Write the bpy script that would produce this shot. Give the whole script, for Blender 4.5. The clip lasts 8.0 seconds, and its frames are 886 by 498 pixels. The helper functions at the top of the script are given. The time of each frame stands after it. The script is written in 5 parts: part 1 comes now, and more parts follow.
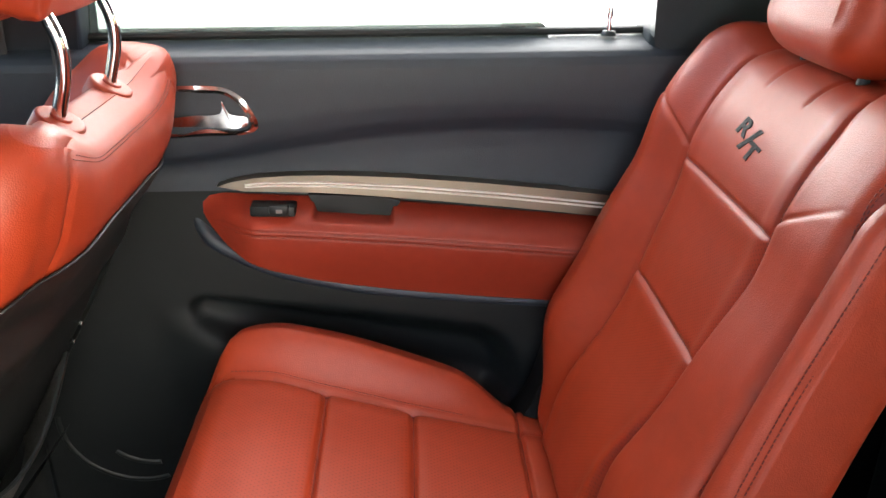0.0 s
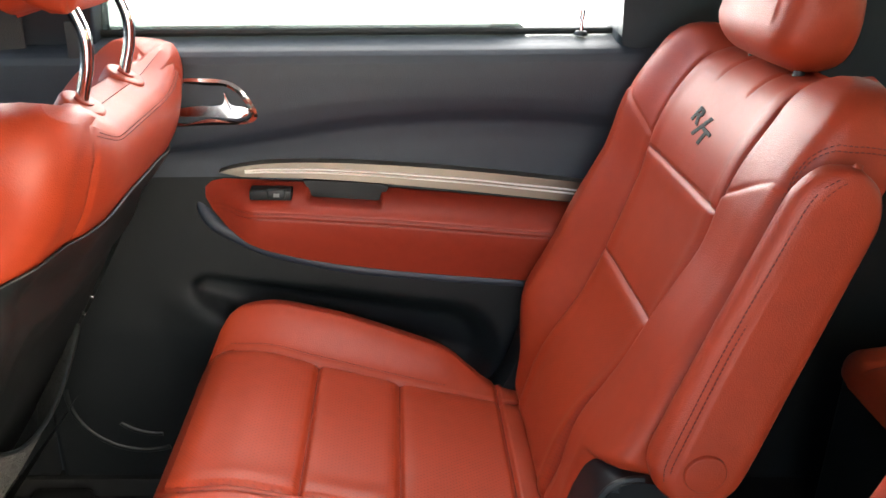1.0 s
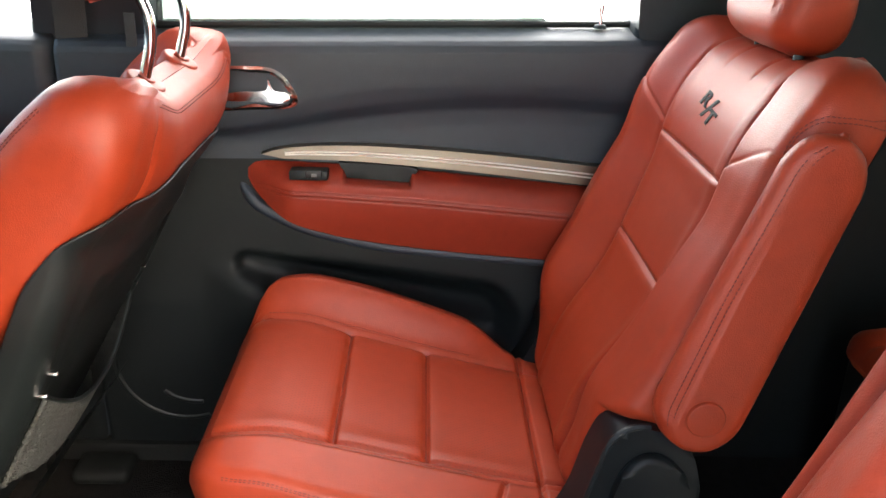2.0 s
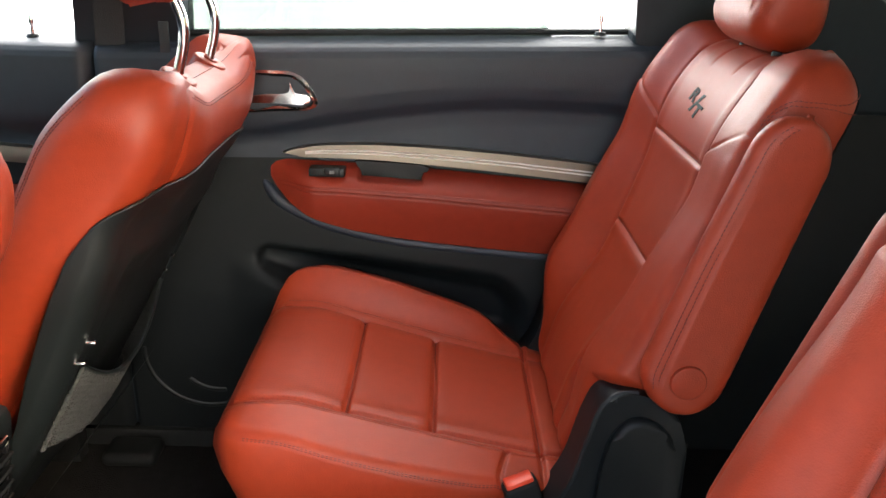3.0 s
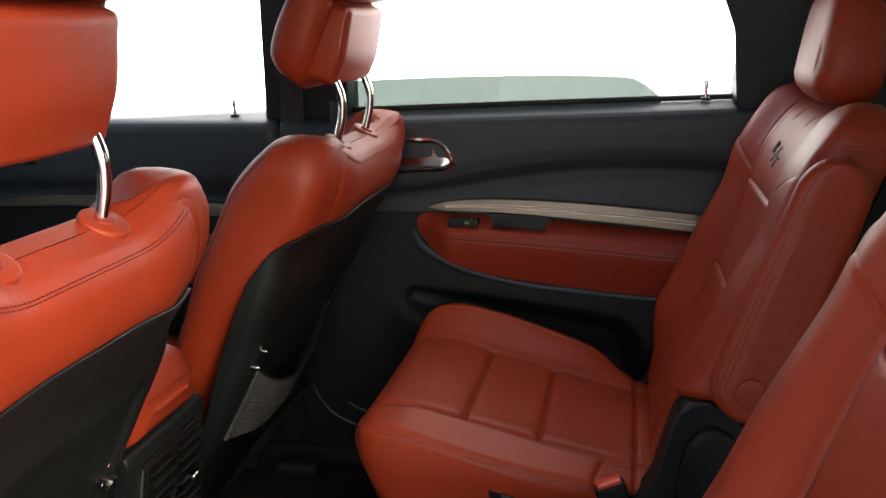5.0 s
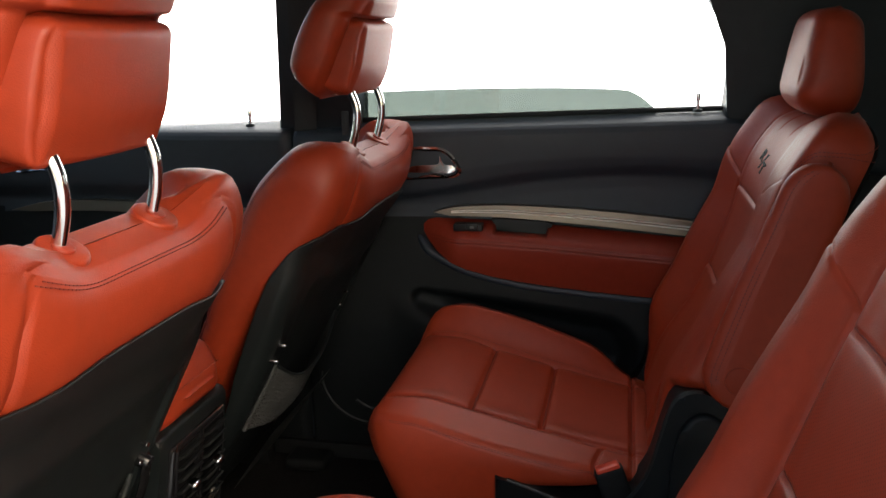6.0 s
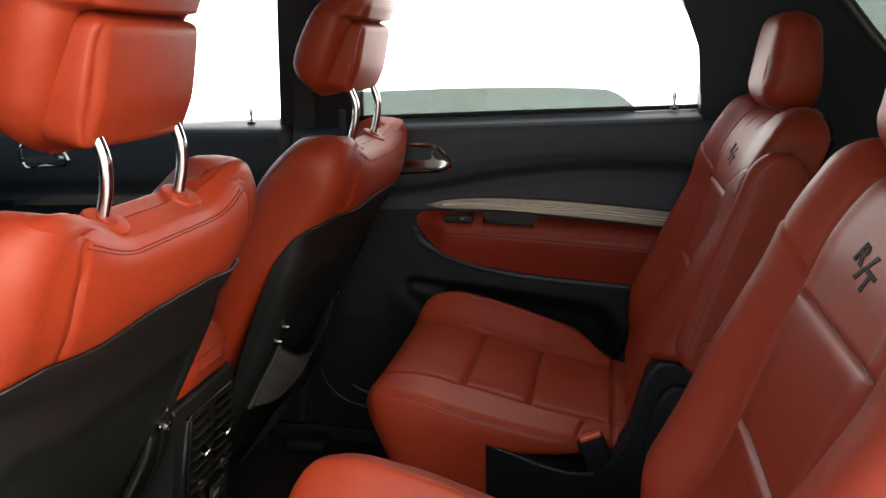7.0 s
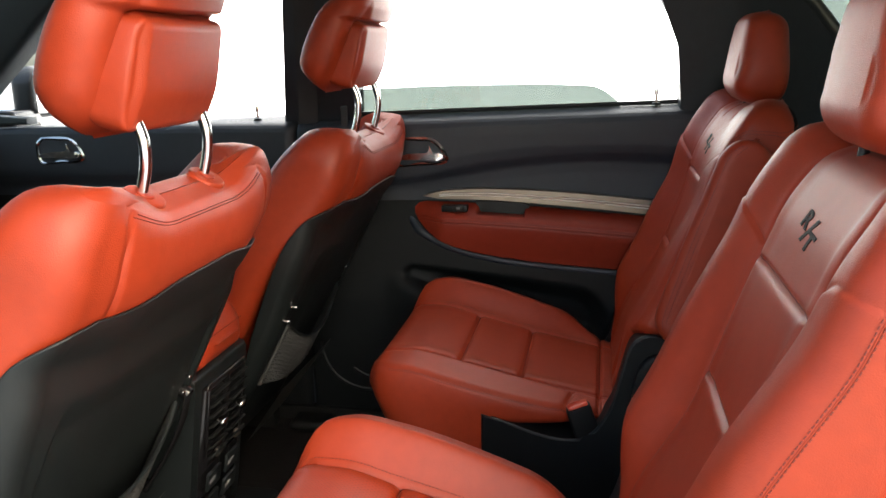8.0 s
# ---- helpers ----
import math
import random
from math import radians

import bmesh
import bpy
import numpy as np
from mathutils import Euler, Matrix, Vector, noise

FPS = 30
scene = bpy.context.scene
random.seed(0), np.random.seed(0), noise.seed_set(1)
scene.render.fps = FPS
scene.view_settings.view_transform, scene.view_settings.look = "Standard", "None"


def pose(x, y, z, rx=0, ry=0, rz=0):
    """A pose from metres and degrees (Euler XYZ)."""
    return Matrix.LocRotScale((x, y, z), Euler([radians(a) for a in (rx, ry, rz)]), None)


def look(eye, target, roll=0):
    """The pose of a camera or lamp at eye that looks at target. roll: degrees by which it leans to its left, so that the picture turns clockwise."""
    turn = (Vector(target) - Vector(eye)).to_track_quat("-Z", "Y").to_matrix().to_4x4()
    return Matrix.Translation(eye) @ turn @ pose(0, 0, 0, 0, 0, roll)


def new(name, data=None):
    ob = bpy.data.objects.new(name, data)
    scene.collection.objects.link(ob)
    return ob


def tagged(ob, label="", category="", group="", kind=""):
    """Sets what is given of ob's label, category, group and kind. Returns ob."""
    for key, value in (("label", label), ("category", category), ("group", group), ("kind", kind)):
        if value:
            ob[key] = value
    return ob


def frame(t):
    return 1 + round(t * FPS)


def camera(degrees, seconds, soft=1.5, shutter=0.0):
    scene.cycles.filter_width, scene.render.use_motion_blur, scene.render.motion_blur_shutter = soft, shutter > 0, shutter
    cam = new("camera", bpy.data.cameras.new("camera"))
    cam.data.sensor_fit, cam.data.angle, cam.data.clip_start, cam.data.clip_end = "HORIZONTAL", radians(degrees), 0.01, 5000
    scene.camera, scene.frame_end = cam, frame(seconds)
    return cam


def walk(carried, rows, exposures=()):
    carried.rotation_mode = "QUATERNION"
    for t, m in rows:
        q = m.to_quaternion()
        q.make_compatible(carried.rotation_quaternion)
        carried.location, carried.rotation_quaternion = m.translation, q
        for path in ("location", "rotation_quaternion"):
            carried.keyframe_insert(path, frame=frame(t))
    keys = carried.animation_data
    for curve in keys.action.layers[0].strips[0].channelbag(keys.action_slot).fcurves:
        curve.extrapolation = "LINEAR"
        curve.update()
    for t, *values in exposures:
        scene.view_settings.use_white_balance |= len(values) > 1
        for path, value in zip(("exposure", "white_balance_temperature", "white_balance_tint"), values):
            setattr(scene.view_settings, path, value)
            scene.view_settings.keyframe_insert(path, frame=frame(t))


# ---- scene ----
cam = camera(55.1, 8.0)
PATH = [
    (0, (0.002, 0.236, 1.376), (0.094, 2.071, 0.587), 1.3),
    (0.5, (0.002, 0.187, 1.379), (0.109, 2.024, 0.594), 1.6),
    (1, (0.005, 0.135, 1.377), (0.121, 1.978, 0.608), 1.8),
    (1.5, (0.0, 0.085, 1.372), (0.094, 1.935, 0.618), 1.9),
    (3, (0.021, -0.06, 1.337), (0.024, 1.82, 0.655), 1.5),
    (3.5, (0.052, -0.117, 1.333), (0.043, 1.785, 0.716), 1.4),
    (4, (0.091, -0.174, 1.335), (-0.044, 1.732, 0.742), 0.1),
    (4.5, (0.114, -0.226, 1.332), (-0.208, 1.667, 0.771), -1.3),
    (5, (0.14, -0.267, 1.341), (-0.285, 1.621, 0.834), -1.6),
    (6.5, (0.133, -0.408, 1.339), (-0.266, 1.494, 0.87), -1.2),
    (7, (0.145, -0.462, 1.331), (-0.237, 1.446, 0.871), -1.2),
    (7.5, (0.151, -0.519, 1.328), (-0.212, 1.393, 0.871), -1.4),
    (8, (0.161, -0.576, 1.321), (-0.208, 1.337, 0.87), -1.4),
]
EXPOSURES = [(t, stops, 7150, 8) for t, stops in ((0.0, 3.43), (1.5, 3.52), (3.0, 3.10), (4.0, 2.74), (5.0, 1.85), (6.5, 1.47), (7.0, 1.54), (8.0, 2.02))]
walk(cam, [(t, look(eye, target, roll)) for t, eye, target, roll in PATH], EXPOSURES)

# ---- light: bright hazy daylight in an open yard, thin cloud brightest overhead ----
world = bpy.data.worlds.new("daylight")
scene.world = world
world.use_nodes = True
wn = world.node_tree
sky = wn.nodes.new("ShaderNodeTexSky")
sky.sky_type = "NISHITA"
sky.sun_disc = False
sky.sun_elevation, sky.sun_rotation = radians(36), radians(135)
sky.dust_density, sky.air_density = 3.0, 1.0
wn.links.new(sky.outputs["Color"], wn.nodes["Background"].inputs["Color"])
wn.nodes["Background"].inputs["Strength"].default_value = 0.15
sun = new("sun", bpy.data.lights.new("sun", "SUN"))
sun.data.energy, sun.data.angle, sun.data.color = 1.1, radians(70), (1.0, 0.97, 0.92)
sun.matrix_world = look((0.0, 3.1, 4.8), (0, 0.7, 0.8))

# ---- materials ----


def material(name, color, rough=0.5, metal=0.0, spec=0.5, noise_scale=60.0, mottle=0.12, bump=0.15, bump_scale=400.0, bump_dist=0.001, coat=0.0, big=4.0):
    m = bpy.data.materials.new(name)
    m.use_nodes = True
    nt = m.node_tree
    b = nt.nodes["Principled BSDF"]
    b.inputs["Roughness"].default_value = rough
    b.inputs["Metallic"].default_value = metal
    b.inputs["Specular IOR Level"].default_value = spec
    b.inputs["Coat Weight"].default_value = coat
    co = nt.nodes.new("ShaderNodeTexCoord")
    n1, n2 = nt.nodes.new("ShaderNodeTexNoise"), nt.nodes.new("ShaderNodeTexNoise")
    n1.inputs["Scale"].default_value, n2.inputs["Scale"].default_value = noise_scale, big
    n1.inputs["Detail"].default_value = n2.inputs["Detail"].default_value = 4
    mix = nt.nodes.new("ShaderNodeMath")
    mix.operation = "ADD"
    nt.links.new(n1.outputs["Fac"], mix.inputs[0])
    nt.links.new(n2.outputs["Fac"], mix.inputs[1])
    ramp = nt.nodes.new("ShaderNodeMapRange")
    ramp.inputs["From Min"].default_value, ramp.inputs["From Max"].default_value = 0.6, 1.4
    ramp.inputs["To Min"].default_value, ramp.inputs["To Max"].default_value = 1 - mottle, 1 + mottle
    nt.links.new(mix.outputs[0], ramp.inputs["Value"])
    tint = nt.nodes.new("ShaderNodeMix")
    tint.data_type, tint.blend_type = "RGBA", "MULTIPLY"
    tint.inputs["Factor"].default_value = 1.0
    tint.inputs["A"].default_value = (*color, 1)
    nt.links.new(ramp.outputs["Result"], tint.inputs["B"])
    nt.links.new(tint.outputs["Result"], b.inputs["Base Color"])
    rr = nt.nodes.new("ShaderNodeMapRange")
    rr.inputs["From Min"].default_value, rr.inputs["From Max"].default_value = 0.3, 0.7
    rr.inputs["To Min"].default_value, rr.inputs["To Max"].default_value = max(rough - 0.06, 0.02), rough + 0.06
    nt.links.new(n2.outputs["Fac"], rr.inputs["Value"])
    nt.links.new(rr.outputs["Result"], b.inputs["Roughness"])
    for link in (n1, n2):
        nt.links.new(co.outputs["Object"], link.inputs["Vector"])
    if bump:
        v = nt.nodes.new("ShaderNodeTexVoronoi")
        v.inputs["Scale"].default_value = bump_scale
        nt.links.new(co.outputs["Object"], v.inputs["Vector"])
        bp = nt.nodes.new("ShaderNodeBump")
        bp.inputs["Strength"].default_value, bp.inputs["Distance"].default_value = bump, bump_dist
        nt.links.new(v.outputs["Distance"], bp.inputs["Height"])
        nt.links.new(bp.outputs["Normal"], b.inputs["Normal"])
    return m


RED = (0.293, 0.0325, 0.0105)
leather = material("red_leather", RED, 0.50, spec=0.39, bump=0.20, bump_scale=700, mottle=0.12)
perforated = material("perforated_red_leather", RED, 0.47, spec=0.38, bump=0.12, bump_scale=700, bump_dist=0.0008, mottle=0.10)
# Seat red darkened by hand: the door armrests get less light.
shaded_red = material("shaded_red_leather", (0.25, 0.029, 0.014), 0.46, spec=0.36, bump=0.14, bump_scale=900, mottle=0.10)
# Dark red of the stitches, also used to paint shade along the seams.
thread_and_shade = material("red_thread_and_shade", (0.13, 0.014, 0.009), 0.7, bump=0)
black_plastic = material("black_grained_plastic", (0.008, 0.0112, 0.0120), 0.45, spec=0.4, bump=0.22, bump_scale=1000)
lining_black = material("hard_black_lining", (0.0065, 0.0085, 0.0095), 0.5, spec=0.22, bump=0.2, bump_scale=1000)
dull_black = material("dull_black_plastic", (0.006, 0.007, 0.007), 0.7, spec=0.2, bump=0.1, bump_scale=1000)
soft_black = material("soft_black_trim", (0.019, 0.027, 0.038), 0.48, spec=0.5, bump=0.3, bump_scale=800)
gloss_black = material("gloss_black", (0.008, 0.008, 0.009), 0.12, bump=0)
carpet = material("black_carpet", (0.014, 0.013, 0.013), 0.95, spec=0.1, bump=1.0, bump_scale=500, bump_dist=0.004, mottle=0.35)
chrome = material("chrome", (0.78, 0.78, 0.78), 0.12, metal=1.0, bump=0, mottle=0.02)
satin = material("satin_champagne_metal", (0.27, 0.235, 0.19), 0.4, metal=1.0, bump=0.1, bump_scale=1200, mottle=0.05)
# Near-white base colour stands for sky reflected in the metal lines.
painted_glint = material("metal_with_painted_glint", (0.82, 0.80, 0.74), 0.35, metal=0.25, bump=0, mottle=0.03)
headliner = material("grey_headliner_cloth", (0.30, 0.30, 0.29), 0.95, spec=0.1, bump=0.5, bump_scale=900)
pillar_trim = material("dark_pillar_trim", (0.019, 0.029, 0.035), 0.5, spec=0.4, bump=0.3, bump_scale=900)
smooth_trim = material("smooth_grey_trim", (0.035, 0.042, 0.043), 0.34, spec=0.5, bump=0.1, bump_scale=900)
netting = material("grey_pocket_mesh", (0.050, 0.054, 0.052), 0.8, bump=1.0, bump_scale=260, bump_dist=0.002, mottle=0.4)
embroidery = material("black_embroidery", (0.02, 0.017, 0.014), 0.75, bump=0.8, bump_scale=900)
orange = material("orange_red_plastic", (0.62, 0.05, 0.02), 0.35, bump=0)
concrete = material("weathered_concrete", (0.45, 0.45, 0.44), 0.85, bump=0.6, bump_scale=120, bump_dist=0.004, mottle=0.2, noise_scale=30)
webbing = material("black_belt_webbing", (0.026, 0.031, 0.037), 0.7, bump=0.6, bump_scale=600)
paint = material("dark_car_paint", (0.03, 0.03, 0.032), 0.25, bump=0, coat=0.6)
icon = material("pale_grey_marking", (0.16, 0.165, 0.165), 0.5, bump=0)


def ripple(mat, scale=16.0, depth=0.0035, strength=0.22):
    """Adds the soft unevenness of stretched hide under the grain."""
    nt = mat.node_tree
    fine = nt.nodes["Bump"]
    co, n, b = (nt.nodes.new(q) for q in ("ShaderNodeTexCoord", "ShaderNodeTexNoise", "ShaderNodeBump"))
    n.inputs["Scale"].default_value, n.inputs["Detail"].default_value = scale, 2.5
    b.inputs["Strength"].default_value, b.inputs["Distance"].default_value = strength, depth
    nt.links.new(co.outputs["Object"], n.inputs["Vector"])
    nt.links.new(n.outputs["Fac"], b.inputs["Height"])
    nt.links.new(b.outputs["Normal"], fine.inputs["Normal"])


for hide in (leather, perforated, shaded_red):
    ripple(hide)


def pierce(mat, pitch=0.0062, hole=0.24):
    """Adds a regular grid of small dark holes to a leather."""
    nt = mat.node_tree
    b = nt.nodes["Principled BSDF"]
    link = b.inputs["Base Color"].links[0]
    colour = link.from_socket
    co, sep, add, com = (nt.nodes.new(n) for n in ("ShaderNodeTexCoord", "ShaderNodeSeparateXYZ", "ShaderNodeMath", "ShaderNodeCombineXYZ"))
    nt.links.new(co.outputs["Object"], sep.inputs[0])
    nt.links.new(sep.outputs["X"], add.inputs[0])
    nt.links.new(sep.outputs["Z"], add.inputs[1])
    rise, fall = nt.nodes.new("ShaderNodeMath"), nt.nodes.new("ShaderNodeMath")
    fall.operation = "SUBTRACT"
    for node, socket in ((rise, "X"), (fall, "Y")):
        nt.links.new(add.outputs[0], node.inputs[0])
        nt.links.new(sep.outputs["Y"], node.inputs[1])
        nt.links.new(node.outputs[0], com.inputs[socket])
    v = nt.nodes.new("ShaderNodeTexVoronoi")
    v.voronoi_dimensions = "2D"
    v.inputs["Scale"].default_value, v.inputs["Randomness"].default_value = 1 / pitch, 0.0
    nt.links.new(com.outputs[0], v.inputs["Vector"])
    r = nt.nodes.new("ShaderNodeMapRange")
    r.inputs["From Min"].default_value, r.inputs["From Max"].default_value = hole * 0.7, hole
    r.inputs["To Min"].default_value, r.inputs["To Max"].default_value = 0.7, 1.0
    nt.links.new(v.outputs["Distance"], r.inputs["Value"])
    m = nt.nodes.new("ShaderNodeMix")
    m.data_type, m.blend_type = "RGBA", "MULTIPLY"
    m.inputs["Factor"].default_value = 1.0
    nt.links.new(colour, m.inputs["A"])
    nt.links.new(r.outputs["Result"], m.inputs["B"])
    nt.links.new(m.outputs["Result"], b.inputs["Base Color"])


pierce(perforated)


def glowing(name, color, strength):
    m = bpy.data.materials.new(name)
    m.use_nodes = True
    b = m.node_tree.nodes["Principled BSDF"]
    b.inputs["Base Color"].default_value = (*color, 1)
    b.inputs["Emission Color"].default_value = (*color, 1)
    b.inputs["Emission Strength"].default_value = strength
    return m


outside_glow = glowing("white_outside_glow", (0.96, 0.98, 1.0), 0.9)


def glass_material(name, color):
    m = bpy.data.materials.new(name)
    m.use_nodes = True
    nt = m.node_tree
    nt.nodes.remove(nt.nodes["Principled BSDF"])
    tr, gl, mx = nt.nodes.new("ShaderNodeBsdfTransparent"), nt.nodes.new("ShaderNodeBsdfGlossy"), nt.nodes.new("ShaderNodeMixShader")
    tr.inputs["Color"].default_value = (*color, 1)
    gl.inputs["Roughness"].default_value = 0.02
    fr = nt.nodes.new("ShaderNodeFresnel")
    nt.links.new(fr.outputs[0], mx.inputs[0])
    nt.links.new(tr.outputs[0], mx.inputs[1])
    nt.links.new(gl.outputs[0], mx.inputs[2])
    nt.links.new(mx.outputs[0], nt.nodes["Material Output"].inputs["Surface"])
    return m


tinted_glass = glass_material("green_tinted_glass", (0.240, 0.270, 0.257))
# Much darker than clear glass, to hold back light from the front.
dimming_glass = glass_material("dimming_glass", (0.52, 0.56, 0.54))

# ---- building helpers ----


def empty(name, at, label, category, group=""):
    ob = new(name)
    ob.location = at
    ob.empty_display_size = 0.05
    return tagged(ob, label, category, group)


def mesh_part(name, verts, faces, mat, parent=None, label="", smooth=True):
    me = bpy.data.meshes.new(name)
    me.from_pydata([tuple(v) for v in verts], [], [tuple(f) for f in faces])
    me.materials.append(mat)
    if smooth:
        me.polygons.foreach_set("use_smooth", [True] * len(me.polygons))
    me.update()
    ob = new(name, me)
    ob.parent = parent
    if label:
        tagged(ob, label)
    return ob


def bm_part(name, bm, mat, parent=None, label="", smooth=True, sharp=35):
    bmesh.ops.recalc_face_normals(bm, faces=bm.faces)
    me = bpy.data.meshes.new(name)
    if smooth:
        for f in bm.faces:
            f.smooth = True
        for e in bm.edges:
            if len(e.link_faces) == 2 and e.calc_face_angle(0) > radians(sharp):
                e.smooth = False
    bm.to_mesh(me)
    bm.free()
    me.materials.append(mat)
    ob = new(name, me)
    ob.parent = parent
    if label:
        tagged(ob, label)
    return ob


def box_bm(x0, x1, y0, y1, z0, z1, bevel=0.004, seg=2, bm=None):
    own = bm or bmesh.new()
    vs = bmesh.ops.create_cube(own, size=1)["verts"]
    for v in vs:
        v.co = Vector(((x0 + x1) / 2 + v.co.x * (x1 - x0), (y0 + y1) / 2 + v.co.y * (y1 - y0), (z0 + z1) / 2 + v.co.z * (z1 - z0)))
    if bevel:
        es = list({e for v in vs for e in v.link_edges})
        bmesh.ops.bevel(own, geom=es, offset=bevel, segments=seg, affect="EDGES", profile=0.5)
    return own


def cyl_bm(p, q, r, r2=None, seg=20, bm=None, bevel=0.0):
    own = bm or bmesh.new()
    p, q = Vector(p), Vector(q)
    m = Matrix.Translation((p + q) / 2) @ (q - p).to_track_quat("Z", "Y").to_matrix().to_4x4()
    ret = bmesh.ops.create_cone(own, cap_ends=True, segments=seg, radius1=r, radius2=r if r2 is None else r2, depth=(q - p).length, matrix=m)
    if bevel:
        es = [e for e in {e for v in ret["verts"] for e in v.link_edges} if any(len(f.verts) > 4 for f in e.link_faces)]
        bmesh.ops.bevel(own, geom=es, offset=bevel, segments=3, affect="EDGES", profile=0.5)
    return own


def tube_bm(points, r, seg=10, bm=None, flat=None):
    """A tube along points; flat (width direction, half width, half thickness) makes it a strap."""
    own = bm or bmesh.new()
    pts = [Vector(p) for p in points]
    rings = []
    for i, p in enumerate(pts):
        t = (pts[min(i + 1, len(pts) - 1)] - pts[max(i - 1, 0)]).normalized()
        side = (Vector(flat[0]) - t * t.dot(Vector(flat[0]))).normalized() if flat else t.orthogonal().normalized()
        if not flat and rings:
            side = (last - t * t.dot(last)).normalized()
        last = side
        up = t.cross(side)
        a, b = (flat[1], flat[2]) if flat else (r, r)
        rings.append([own.verts.new(p + side * a * math.cos(k * 2 * math.pi / seg) + up * b * math.sin(k * 2 * math.pi / seg)) for k in range(seg)])
    for r0, r1 in zip(rings, rings[1:]):
        for k in range(seg):
            own.faces.new((r0[k], r0[(k + 1) % seg], r1[(k + 1) % seg], r1[k]))
    own.faces.new(rings[0])
    own.faces.new(rings[-1])
    return own


def smooth_path(points, n=8):
    """Catmull-Rom through points."""
    p = [Vector(q) for q in points]
    p = [2 * p[0] - p[1]] + p + [2 * p[-1] - p[-2]]
    out = []
    for i in range(1, len(p) - 2):
        for k in range(n):
            t = k / n
            out.append(0.5 * ((2 * p[i]) + (p[i + 1] - p[i - 1]) * t + (2 * p[i - 1] - 5 * p[i] + 4 * p[i + 1] - p[i + 2]) * t * t
                              + (3 * p[i] - p[i - 1] - 3 * p[i + 1] + p[i + 2]) * t ** 3))
    return out + [p[-2]]


def slab_bm(outline, y0, y1, bevel=0.004, seg=2, bm=None):
    """A plate with an outline of (x, z), from y0 to y1, with rounded rims."""
    own = bm or bmesh.new()
    a = [own.verts.new((x, y0, z)) for x, z in outline]
    b = [own.verts.new((x, y1, z)) for x, z in outline]
    n = len(a)
    f0, f1 = own.faces.new(a), own.faces.new(b[::-1])
    for i in range(n):
        own.faces.new((a[i], b[i], b[(i + 1) % n], a[(i + 1) % n]))
    if bevel:
        bmesh.ops.bevel(own, geom=list({*f0.edges, *f1.edges}), offset=bevel, segments=seg, affect="EDGES", profile=0.5, clamp_overlap=True)
    return own


def sstep(x, a, b):
    t = np.clip((np.asarray(x, float) - a) / (b - a), 0, 1)
    return t * t * (3 - 2 * t)


def curve(x, xs, ys):
    """Smooth monotone interpolation."""
    x = np.asarray(x, float)
    xs, ys = np.asarray(xs, float), np.asarray(ys, float)
    d = np.diff(ys) / np.diff(xs)
    m = np.concatenate([[d[0]], np.where(d[:-1] * d[1:] > 0, 2 * d[:-1] * d[1:] / np.where(d[:-1] + d[1:] == 0, 1, d[:-1] + d[1:]), 0), [d[-1]]])
    i = np.clip(np.searchsorted(xs, x) - 1, 0, len(xs) - 2)
    w = xs[i + 1] - xs[i]
    t = np.clip((x - xs[i]) / w, 0, 1)
    return ((1 + 2 * t) * (1 - t) ** 2 * ys[i] + t * (1 - t) ** 2 * w * m[i] + t * t * (3 - 2 * t) * ys[i + 1] + t * t * (t - 1) * w * m[i + 1])


def groove(dist, width=0.0035, depth=0.006):
    return depth * np.exp(-(np.asarray(dist) / width) ** 2)


